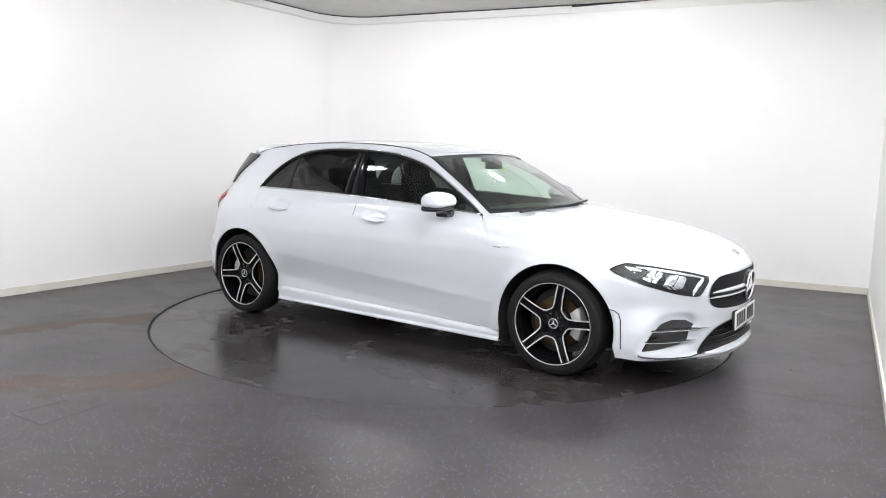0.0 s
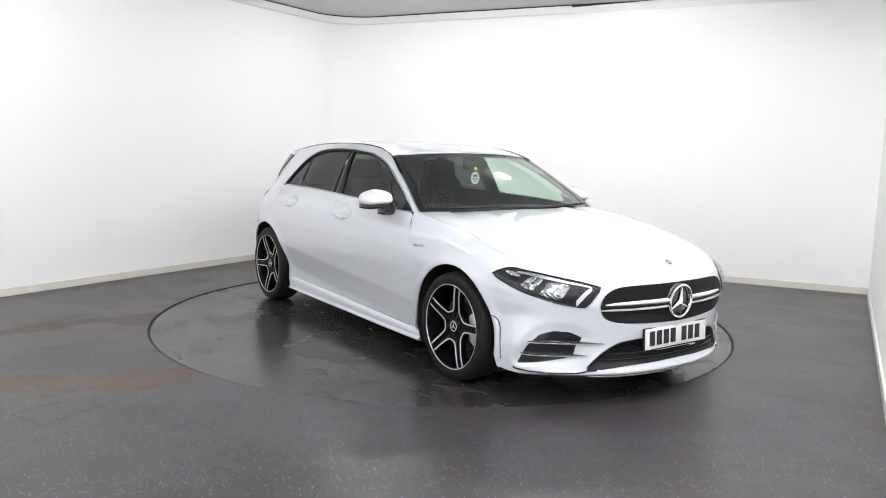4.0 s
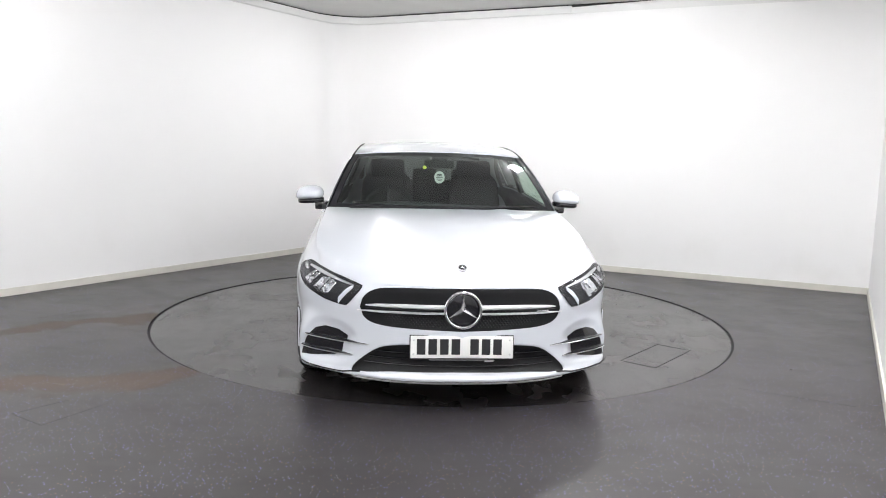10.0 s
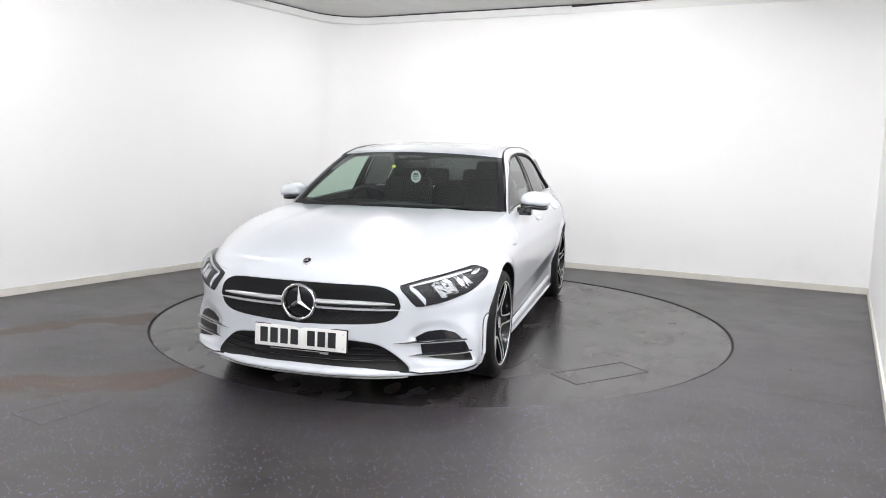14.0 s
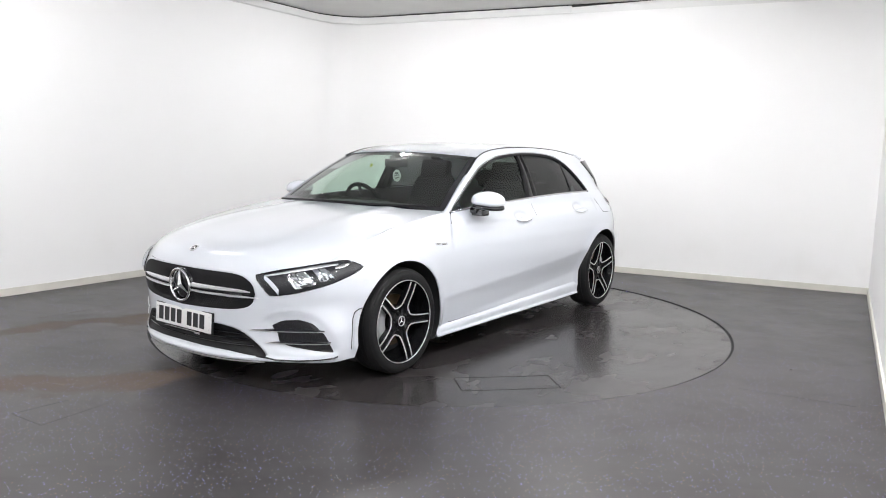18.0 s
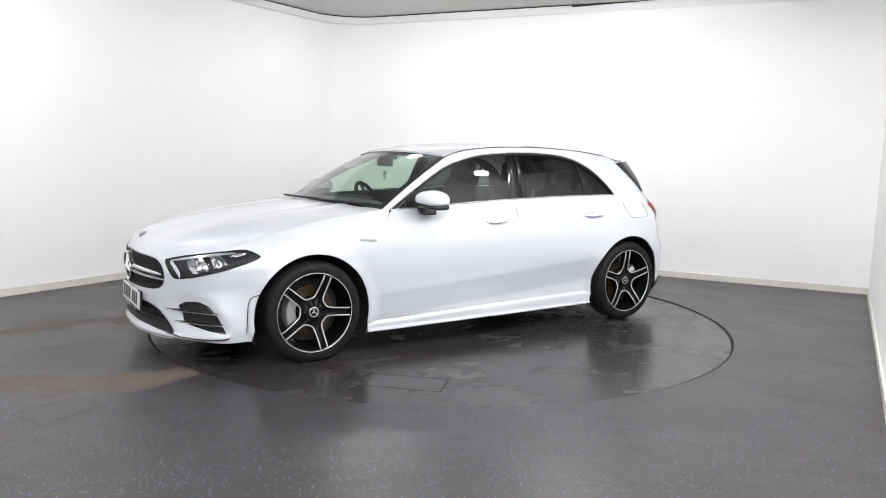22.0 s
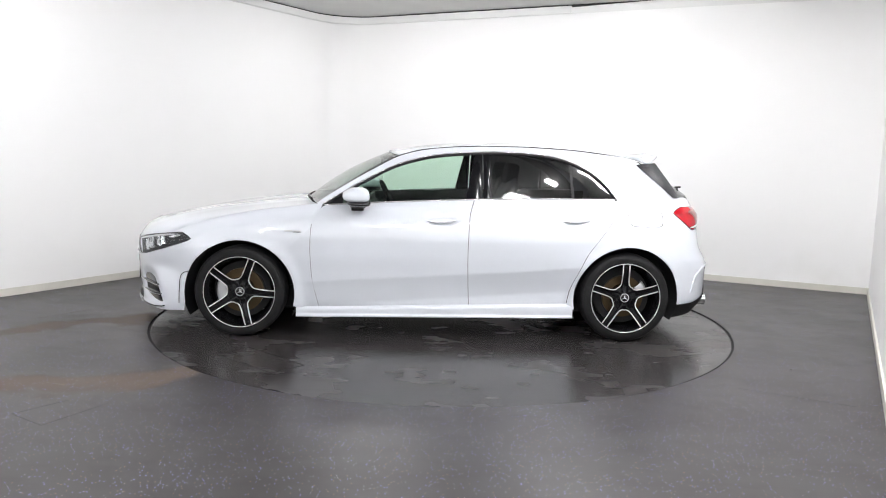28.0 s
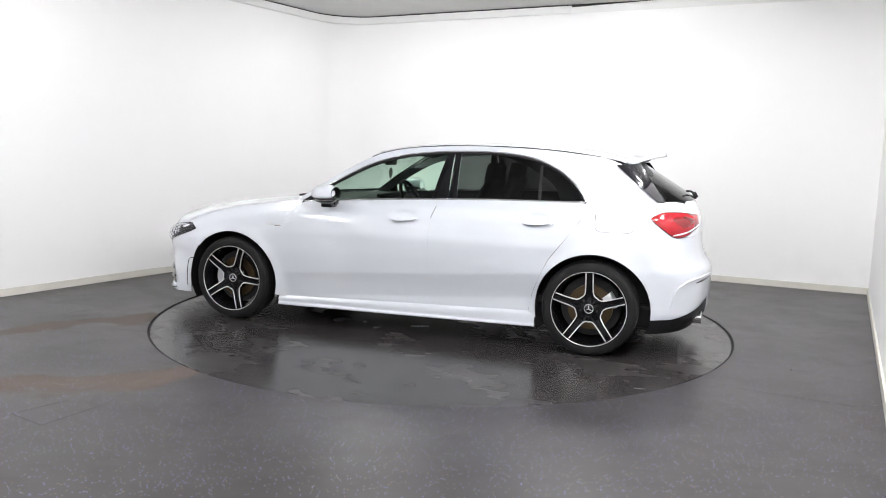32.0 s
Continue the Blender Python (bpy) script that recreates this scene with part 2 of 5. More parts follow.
def floor_vinyl(name, dull, dusty, patchy, flecks=False, bands=False):
    """Dark grey safety vinyl: glittering flecks, dull dusty patches and glossier wiped ones."""
    m = bpy.data.materials.new(name)
    m.use_nodes = True
    n, l = m.node_tree.nodes, m.node_tree.links
    b = n["Principled BSDF"]
    co = n.new("ShaderNodeTexCoord")
    at = co.outputs["Object"]

    def noise_at(scale, detail=6, distort=0.0, stretch=(1, 1, 1), turned=0.0):
        mp = n.new("ShaderNodeMapping")
        mp.inputs["Scale"].default_value = stretch
        mp.inputs["Rotation"].default_value = (0, 0, turned)
        l.new(at, mp.inputs["Vector"])
        t = n.new("ShaderNodeTexNoise")
        t.inputs["Scale"].default_value, t.inputs["Detail"].default_value, t.inputs["Distortion"].default_value = scale, detail, distort
        l.new(mp.outputs[0], t.inputs["Vector"])
        return t.outputs["Fac"]

    def ramp(v, a, z, lo=0.0, hi=1.0):
        r = n.new("ShaderNodeMapRange")
        r.interpolation_type = "SMOOTHSTEP"
        for k, x in (("From Min", a), ("From Max", z), ("To Min", lo), ("To Max", hi)):
            r.inputs[k].default_value = x
        l.new(v, r.inputs["Value"])
        return r.outputs[0]

    def maths(op, *values):
        x = n.new("ShaderNodeMath")
        x.operation = op
        for i, v in enumerate(values):
            if isinstance(v, (int, float)):
                x.inputs[i].default_value = v
            else:
                l.new(v, x.inputs[i])
        return x.outputs[0]

    def mixed(f, a, c):
        x = n.new("ShaderNodeMix")
        x.data_type = "RGBA"
        l.new(f, x.inputs["Factor"])
        for k, v in (("A", a), ("B", c)):
            if isinstance(v, tuple):
                x.inputs[k].default_value = (*v, 1)
            else:
                l.new(v, x.inputs[k])
        return x.outputs["Result"]

    big = ramp(noise_at(0.7, 4, 0.3), 0.36, 0.64)
    film = ramp(noise_at(1.7, 2, 0.3), 0.34, 0.72)
    scuff = ramp(noise_at(5.0, 1, 0.2, (1, 1.8, 1), 0.5), 0.42, 0.78)
    base = mixed(big, (0.0255, 0.0222, 0.0226), (0.032, 0.0284, 0.0290))
    base = mixed(ramp(noise_at(4.0, 3), 0.35, 0.65), base, (0.034, 0.0308, 0.0315))
    dust = maths("MULTIPLY", maths("MAXIMUM", film, maths("MULTIPLY", scuff, 0.5)), dusty)
    base = mixed(dust, base, (0.086, 0.075, 0.070))
    worn = None
    if bands:
        # two brown bands of trodden dirt beside the turntable
        sep = n.new("ShaderNodeSeparateXYZ")
        l.new(at, sep.inputs[0])
        across = maths("MULTIPLY_ADD", sep.outputs["X"], -0.56, sep.outputs["Y"])
        across = maths("MULTIPLY_ADD", ramp(noise_at(1.6, 7, 0.6), 0.2, 0.8, -0.5, 0.5), 0.55, across)
        for mid, half in ((0.92, 0.17), (-0.80, 0.24)):
            d = maths("ABSOLUTE", maths("SUBTRACT", across, mid))
            one = ramp(d, half * 0.45, half * 1.2, 1.0, 0.0)
            worn = one if worn is None else maths("MAXIMUM", worn, one)
        worn = maths("MULTIPLY", worn, ramp(sep.outputs["X"], -1.5, -0.7, 1.0, 0.0))
        worn = maths("MULTIPLY", worn, ramp(noise_at(3.5, 8, 0.8), 0.30, 0.50, 0.45, 1.0))
        base = mixed(worn, base, (0.098, 0.074, 0.056))
    # glittering flecks of three kinds
    for scale, size, share, colour in () if not flecks else ((46, 0.125, 0.80, (0.30, 0.29, 0.80)), (44, 0.098, 0.80, (0.58, 0.58, 0.70)), (44, 0.10, 0.88, (0.42, 0.24, 0.13))):
        v = n.new("ShaderNodeTexVoronoi")
        v.voronoi_dimensions, v.inputs["Scale"].default_value = "2D", scale
        l.new(at, v.inputs["Vector"])
        wn = n.new("ShaderNodeTexWhiteNoise")
        l.new(v.outputs["Position"], wn.inputs["Vector"])
        dot = ramp(v.outputs["Distance"], size * 0.8, size, 1.0, 0.0)
        base = mixed(maths("MULTIPLY", dot, ramp(wn.outputs["Value"], share, share + 0.02)), base, colour)
    l.new(base, b.inputs["Base Color"])
    rough = maths("ADD", ramp(film, 0.0, 1.0, dull, dull + patchy), ramp(scuff, 0.0, 1.0, 0.0, patchy * 0.6))
    if worn is not None:
        rough = maths("MULTIPLY_ADD", worn, 0.30, rough)
    l.new(rough, b.inputs["Roughness"])
    b.inputs["Specular IOR Level"].default_value = 0.44
    bp = n.new("ShaderNodeBump")
    bp.inputs["Strength"].default_value, bp.inputs["Distance"].default_value = 0.03, 0.003
    l.new(noise_at(9, 1), bp.inputs["Height"])
    l.new(bp.outputs["Normal"], b.inputs["Normal"])
    return m


WALL = wall_paint()
SKIRT = material("cream skirting paint", (0.68, 0.66, 0.60), 0.45, vary=0.12, scale=5)
CEILING = material("grey ceiling plaster", (0.66, 0.66, 0.64), 0.85, vary=0.08, scale=3, bump=0.25, bump_scale=60)
RIBBED = material("grey ribbed ceiling panels", (0.46, 0.46, 0.455), 0.7, vary=0.12, scale=2.5)
FLOOR = floor_vinyl("dark speckled vinyl floor", 0.35, 0.09, 0.05, True, True)
DECK = floor_vinyl("dark vinyl deck", 0.22, 0.09, 0.06)
TABLE_R = 2.233

CORNER_R = 0.42


def rounded_corner(a, k, b, r, n=14):
    """Points round the corner k between the ways to a and b."""
    u, v = (a - k).normalized(), (b - k).normalized()
    half = u.angle(v) / 2
    d = r / math.tan(half)
    p, q = k + u * d, k + v * d
    c = k + (u + v).normalized() * (r / math.sin(half))
    out = []
    a0 = math.atan2(p.y - c.y, p.x - c.x)
    a1 = math.atan2(q.y - c.y, q.x - c.x)
    while a1 - a0 > math.pi:
        a1 -= 2 * math.pi
    while a1 - a0 < -math.pi:
        a1 += 2 * math.pi
    for i in range(n + 1):
        t = a0 + (a1 - a0) * i / n
        out.append(c + Vector((math.cos(t), math.sin(t))) * r)
    return out


def strip(name, line, z0, z1, off, thick, mat, label, category, smooth_it=True):
    """An upright band along a line on the plan, standing off it to its right by off."""
    bm = bmesh.new()
    pts = [Vector(p) for p in line]
    nor = []
    for i in range(len(pts)):
        d = (pts[min(i + 1, len(pts) - 1)] - pts[max(i - 1, 0)]).normalized()
        nor.append(Vector((d.y, -d.x)))
    rows = []
    for p, nn in zip(pts, nor):
        a, b = p + nn * off, p + nn * (off + thick)
        rows.append([bm.verts.new((*a, z0)), bm.verts.new((*b, z0)), bm.verts.new((*b, z1)), bm.verts.new((*a, z1))])
    for r, s in zip(rows, rows[1:]):
        for j in range(4):
            bm.faces.new((r[j], s[j], s[(j + 1) % 4], r[(j + 1) % 4]))
    bm.faces.new(rows[0][::-1])
    bm.faces.new(rows[-1])
    bmesh.ops.recalc_face_normals(bm, faces=bm.faces)
    ob = new(name, mesh_of(bm, name, mat, smooth_it))
    if smooth_it:
        ob.data.set_sharp_from_angle(angle=radians(35))
    return tagged(ob, label, category, "", "structure")


# walls: the far corner is rounded; the line runs so that the room lies on its right
far_line = [K4] + rounded_corner(K4, K1, K2, CORNER_R) + [K2]
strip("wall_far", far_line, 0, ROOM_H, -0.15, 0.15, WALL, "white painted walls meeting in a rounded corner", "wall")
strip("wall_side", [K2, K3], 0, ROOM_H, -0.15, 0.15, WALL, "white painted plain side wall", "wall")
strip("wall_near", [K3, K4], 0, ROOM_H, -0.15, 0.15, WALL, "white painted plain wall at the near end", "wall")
strip("baseboard_far", [p for p in far_line], 0, 0.072, 0.0, 0.014, SKIRT, "cream painted low skirting board", "skirting")
strip("baseboard_side", [K2 - (K2 - K3).normalized() * 0.015, K3], 0, 0.072, 0.0, 0.014, SKIRT, "cream painted low skirting board", "skirting")

# cornice: a white band round the far corner, a thinner one beyond its end, and the dark slot over them
COVE = material("white cornice paint", (0.80, 0.80, 0.79), 0.6, vary=0.03, scale=4)
SLOT = material("dark slot", (0.03, 0.03, 0.028), 0.9)
JOIN = Vector((1.39, 2.755))
cove_line = [K4] + rounded_corner(K4, K1, K2, 0.62, 20) + [JOIN]
strip("trim_cornice", cove_line, 2.905, 2.984, 0.001, 0.022, COVE, "white cornice band under the ceiling", "cornice")
strip("trim_cornice_end", [JOIN, K2], 2.90, 2.966, 0.001, 0.010, COVE, "thin white cornice band under the ceiling", "cornice")
strip("trim_slot", cove_line, 2.9885, 2.999, 0.001, 0.010, SLOT, "dark slot between cornice and ceiling", "slot")
strip("trim_cornice_lip", cove_line, 2.897, 2.903, 0.001, 0.012, COVE, "fine white bead under the cornice band", "cornice")
strip("trim_cornice_top", [JOIN, K2], 2.968, 2.999, 0.001, 0.008, COVE, "white filler over the thin cornice band", "cornice")
# where the broad band ends the filler has come away and leaves a dark wedge
bm = bmesh.new()
way = (K2 - JOIN).normalized()
side = Vector((way.y, -way.x)) * 0.012
a, c = JOIN + side, JOIN + way * 0.95 + side
wedge = [bm.verts.new(p) for p in ((*a, 2.968), (*a, 2.998), (*c, 2.998), (*c, 2.994))]
deep = [bm.verts.new((p.co.x - side.x * 0.3, p.co.y - side.y * 0.3, p.co.z)) for p in wedge]
bm.faces.new(wedge), bm.faces.new(deep[::-1])
for i in range(4):
    bm.faces.new((wedge[i], deep[i], deep[(i + 1) % 4], wedge[(i + 1) % 4]))
bmesh.ops.recalc_face_normals(bm, faces=bm.faces)
tagged(new("trim_slot_wedge", mesh_of(bm, "trim_slot_wedge", SLOT, False)), "dark wedge-shaped gap over the cornice", "slot", "", "structure")

bm = bmesh.new()
def rib(b):
    """The ceiling's height b metres out of the far wall: flat plaster first, then shallow ribs."""
    return ROOM_H + (0.0 if b < BORDER else 0.012 * (0.5 - 0.5 * math.cos((b - BORDER) * 2 * math.pi / 0.22)))


BORDER, LONG, DEEP = 1.9, (K2 - K1).length + 2.2, 12.8
steps = [0.0, BORDER - 0.001] + [BORDER + 0.0275 * i for i in range(int((DEEP - BORDER) / 0.0275))]
rows = [[bm.verts.new((*plan(a, b), rib(b))) for a in (-2.0, LONG)] for b in [-0.1] + steps]
for i, (p, q) in enumerate(zip(rows, rows[1:])):
    bm.faces.new((p[0], q[0], q[1], p[1])).material_index = 0 if i < 2 else 1
bm.faces.new([bm.verts.new((*p, ROOM_H + 0.12)) for p in (K1, K2, K3, K4)])
tagged(new("ceiling", mesh_of(bm, "ceiling", [CEILING, RIBBED], False)), "grey plaster ceiling with shallow ribbed panels over the turntable", "ceiling", "", "structure")

# the floor: one sheet with a round opening for the turntable
bm = bmesh.new()
N, FLOOR_Z = 128, 0.007
ring = [Vector((math.cos(2 * math.pi * i / N), math.sin(2 * math.pi * i / N))) for i in range(N)]
inner = [bm.verts.new((*(d * (TABLE_R + 0.004)), FLOOR_Z)) for d in ring]
deep = [bm.verts.new((*(d * (TABLE_R + 0.004)), -0.06)) for d in ring]
outer = [bm.verts.new((*(d * 14), FLOOR_Z)) for d in ring]
for i in range(N):
    j = (i + 1) % N
    bm.faces.new((inner[i], outer[i], outer[j], inner[j]))
    bm.faces.new((deep[i], inner[i], inner[j], deep[j]))
bm.faces.new(deep)
tagged(new("floor", mesh_of(bm, "floor", FLOOR, False)), "dark grey speckled vinyl floor, worn and dusty", "floor", "", "structure")

# the turntable
turntable = thing("turntable", "round floor turntable covered in dark vinyl", "turntable")
bm = bmesh.new()
lathe(bm, [(0.0001, 0.0), (TABLE_R - 0.015, 0.0), (TABLE_R - 0.015, -0.05)], 160, "z")
part("platform", bm, DECK, turntable, smooth=False)
bm = bmesh.new()
lathe(bm, [(TABLE_R - 0.0145, -0.02), (TABLE_R - 0.0145, -0.004), (TABLE_R + 0.0036, -0.004), (TABLE_R + 0.0036, 0.0062)], 160, "z")
part("edge_seal", bm, GAP, turntable, "black rubber seal round the edge", smooth=False)
# fine joints of two covers and a seam in the floor
JOINT = material("grey vinyl joint", (0.012, 0.011, 0.011), 0.5)
for p, q in (((-3.04, -0.47), (-2.80, -0.13)), ((-2.92, -0.57), (-2.64, -0.49)), ((-2.09, -2.49), (-1.87, -2.63)), ((-1.87, -2.63), (-1.70, -2.30)), ((-2.09, -2.49), (-1.92, -2.27)), ((1.74, -1.79), (2.27, -2.07))):
    p, q = Vector(p), Vector(q)
    bm = bmesh.new()
    box(bm, (0, -0.0016, FLOOR_Z - 0.003), ((q - p).length, 0.0016, FLOOR_Z + 0.0006), 0, Matrix.Translation((p.x, p.y, 0)) @ Euler((0, 0, math.atan2(q.y - p.y, q.x - p.x))).to_matrix().to_4x4())
    tagged(new("trim_floor_joint", mesh_of(bm, "trim_floor_joint", JOINT, False)), "fine dark joint of a cover in the floor", "joint", "", "structure")

# a crumb of dirt left on the floor
bm = bmesh.new()
bmesh.ops.create_icosphere(bm, subdivisions=2, radius=0.012)
for v in bm.verts:
    v.co *= 0.75 + 0.5 * noise.noise(v.co * 160)
    v.co.z = max(v.co.z * 0.7, -0.006)
crumb = new("floor_debris", mesh_of(bm, "floor_debris", material("pale grit", (0.22, 0.21, 0.20), 0.8), False))
crumb.location = (2.23, -1.38, 0.006 + FLOOR_Z)
tagged(crumb, "small pale crumb of dirt on the vinyl floor", "debris")

# ceiling lights, the added fill ones included: a white tray with a deep opal diffuser
LED = material("lit opal diffuser", (0.985, 0.985, 1.0), 0.5, emit=PANEL_GLOW)
LAMP_BODY = material("white lamp casing", (0.75, 0.75, 0.75), 0.4)
first = None
for x, y in PANEL_SPOTS:
    m = pose(x, y, ROOM_H, 0, 0, PANEL_TURN)
    if first is None:
        first = thing("ceiling_light", "white rectangular ceiling light, switched on, from a set partly added as fill", "ceiling light", "ceiling lights", at=m)
        bm = bmesh.new()
        box(bm, (-0.155, -0.10, -0.022), (0.155, 0.10, 0.0), 0.004)
        part("casing", bm, LAMP_BODY, first, smooth=False)
        bm = bmesh.new()
        box(bm, (-0.125, -0.075, -0.10), (0.125, 0.075, -0.023), 0.006)
        part("diffuser", bm, LED, first, "lit opal diffuser", smooth=False)
    else:
        copy_thing(first, m)


# ---- the car: x forward, y to its left, z up, from the ground under its middle ----
HUB_X, HUB_Z, ARCH_R = 1.365, 0.305, 0.382
ARCHES = (HUB_X, -HUB_X - 0.015)      # middles of the wheel arches
outline = path([(2.275, 0), (2.264, 0.2), (2.218, 0.405), (2.132, 0.575), (2.03, 0.707), (1.91, 0.806), (1.76, 0.862), (1.55, 0.880),
                (1.365, 0.882), (1.0, 0.878), (0.5, 0.88), (0, 0.886), (-0.5, 0.888), (-1.0, 0.888), (-1.365, 0.886), (-1.6, 0.868),
                (-1.78, 0.82), (-1.92, 0.73), (-2.02, 0.6), (-2.085, 0.4), (-2.115, 0.2), (-2.125, 0)])
U_SAMPLES = [outline(i / 600) for i in range(601)]


def u_at(x):
    """The share of the outline at which it passes x."""
    lo, hi = 0, 600
    while hi - lo > 1:
        mid = (lo + hi) // 2
        lo, hi = (mid, hi) if U_SAMPLES[mid].x > x else (lo, mid)
    a, b = U_SAMPLES[lo].x, U_SAMPLES[hi].x
    return (lo + (a - x) / max(a - b, 1e-6)) / 600


girth = lut((0.12, 0.955), (0.2, 0.968), (0.25, 0.976), (0.36, 0.976), (0.46, 0.984), (0.60, 0.998), (0.70, 1.0), (0.78, 0.988), (0.85, 0.965), (0.90, 0.925),
            (0.935, 0.893), (0.97, 0.877), (1.1, 0.82), (1.2, 0.77), (1.3, 0.705), (1.36, 0.655), (1.40, 0.60), (1.44, 0.54))
front_lean = lut((0.12, -0.05), (0.17, -0.02), (0.20, 0.0), (0.30, -0.01), (0.45, 0.0), (0.55, 0.008), (0.62, 0.0), (0.67, -0.02), (0.73, -0.07), (0.8, -0.14))
rear_lean = lut((0.15, 0.10), (0.22, 0.04), (0.3, -0.01), (0.5, -0.015), (0.58, 0.0), (0.64, 0.035), (0.70, 0.055), (0.8, 0.07), (0.9, 0.085), (0.96, 0.10), (1.05, 0.15))
shoulder_drop = lut((-3, 0), (-1.2, 0.0), (-0.5, 0.0), (0.6, 0.0), (0.85, 0.005), (1.0, 0.02), (1.4, 0.08), (1.75, 0.165), (1.9, 0.20), (2.3, 0.22))


def skin(u, z):
    """The body's outer skin, left half: u along its outline from nose to tail, z up."""
    p = outline(u)
    zz = z + shoulder_drop(p.x) * smooth((z - 0.45) / 0.3)
    y = p.y * girth(zz)
    y *= 1 - 0.13 * smooth((-p.x - 0.75) / 0.95) * smooth((z - 0.88) / 0.4)
    # hollows behind the door handles
    for hx, hz in ((-0.039, 0.868), (-0.991, 0.888)):
        if abs(p.x - hx) < 0.18 and abs(z - hz) < 0.09:
            y -= 0.027 * math.exp(-(((p.x - hx) / 0.096) ** 2 + ((z - hz) / 0.037) ** 2) ** 2)
    # square lower corners of the front bumper, and the doors' crease with its tucked-in lower face
    y += 0.055 * math.exp(-((p.x - 1.94) / 0.13) ** 2) * smooth((0.52 - z) / 0.2)
    if -1.2 < p.x < 1.05:
        y -= 0.23 * min(max(0.398 + (0.827 - p.x) * 0.0712 - z, 0.0), 0.17) * smooth((p.x + 1.15) / 0.15) * smooth((1.0 - p.x) / 0.12)
    for hx in ARCHES:
        d = abs(p.x - hx)
        if d < 0.5:
            y += 0.013 * math.exp(-((math.hypot(d, z - HUB_Z) - ARCH_R) / 0.045) ** 2)
    x = p.x + front_lean(z) * smooth((p.x - 1.5) / 0.6) + rear_lean(z) * smooth((-p.x - 1.45) / 0.5)
    return Vector((x, y, z))


def base_x(x, z):
    """The outline's x from which the skin leans to x at that height."""
    fl, rl, p = front_lean(z), rear_lean(z), x
    if x > 1.3 or x < -1.3:
        for _ in range(9):
            p = x - fl * smooth((p - 1.5) / 0.6) - rl * smooth((-p - 1.45) / 0.5)
    return p


def u_skin(x, z):
    return u_at(base_x(x, z))


def side_y(x, z):
    """How far out the skin lies at x, z."""
    return skin(u_skin(x, z), z).y


def on_side(s, x, z, out=0.0):
    return Vector((x, s * (side_y(x, z) + out), z))


car = thing("car", "white five-door hatchback car with black alloy wheels, parked on the turntable", "car")
SIDES = ((1, "left"), (-1, "right"))

sill_top = lut((-1.05, 0.264), (1.0, 0.206))
belt = lut((-1.5, 1.015), (-1.29, 1.012), (-0.76, 1.007), (-0.23, 0.990), (0.52, 0.952), (0.80, 0.933), (1.0, 0.92))
cut_front = lut((0.20, 0.818), (0.30, 0.84), (0.44, 0.866), (0.64, 0.876), (0.76, 0.872), (0.84, 0.857), (0.90, 0.82), (0.95, 0.775))
cut_mid = lut((0.22, -0.249), (0.62, -0.230), (0.86, -0.239), (1.0, -0.275))
cut_rear = lut((0.24, -0.945), (0.36, -0.968), (0.47, -1.01), (0.63, -1.083), (0.714, -1.145), (0.85, -1.245), (0.94, -1.295), (1.02, -1.30))


def door_panel(bm, s, fore, aft, n=80, m=64, gap=0.0023):
    def f(u, v):
        z = v
        x = 0.0
        for _ in range(3):
            zz = sill_top(x) + 0.004 + (belt(x) - sill_top(x) - 0.004) * z
            a, b = fore(zz) - gap, aft(zz) + gap
            x = a + (b - a) * u
        return on_side(s, x, zz)
    grid(bm, f, n, m, flip=s < 0)


doors = {}
for s, _ in SIDES:
    for key, fore, aft in (("front_door", cut_front, cut_mid), ("rear_door", cut_mid, cut_rear)):
        bm = bmesh.new()
        door_panel(bm, s, fore, aft)
        doors[key, s] = part(key, bm, WHITE, car, thick=0.012)


def polar_panel(bm, s, hub, a0, a1, border, n=60, m=14):
    """A panel round a wheel arch, from the arch out to a border line of (x, z)."""
    segs = list(zip(border, border[1:]))

    def reach(a):
        d = Vector((math.cos(a), math.sin(a)))
        best = None
        for p, q in segs:
            p, q = Vector(p) - hub, Vector(q) - hub
            e = q - p
            det = d.x * -e.y + d.y * e.x
            if abs(det) < 1e-9:
                continue
            r = (p.x * -e.y + p.y * e.x) / det
            t = (d.x * p.y - d.y * p.x) / det
            if r > 0 and -1e-4 <= t <= 1 + 1e-4 and (best is None or r < best):
                best = r
        return best or ARCH_R + 0.01
    angles = [a0 + (a1 - a0) * i / n for i in range(n + 1)]
    for p in border:
        a = math.atan2(p[1] - hub.y, p[0] - hub.x)
        if a < min(a0, a1) - 0.001:
            a += 2 * math.pi
        if min(a0, a1) < a < max(a0, a1):
            i = min(range(1, len(angles) - 1), key=lambda k: abs(angles[k] - a))
            angles[i] = a
    cols = []
    for a in angles:
        r1 = max(reach(a), ARCH_R + 0.004)
        cols.append([bm.verts.new(on_side(s, hub.x + math.cos(a) * r, hub.y + math.sin(a) * r)) for r in [ARCH_R + (r1 - ARCH_R) * j / m for j in range(m + 1)]])
    for p, q in zip(cols, cols[1:]):
        for j in range(m):
            f = (p[j], p[j + 1], q[j + 1], q[j])
            bm.faces.new(f if s * (a1 - a0) < 0 else f[::-1])


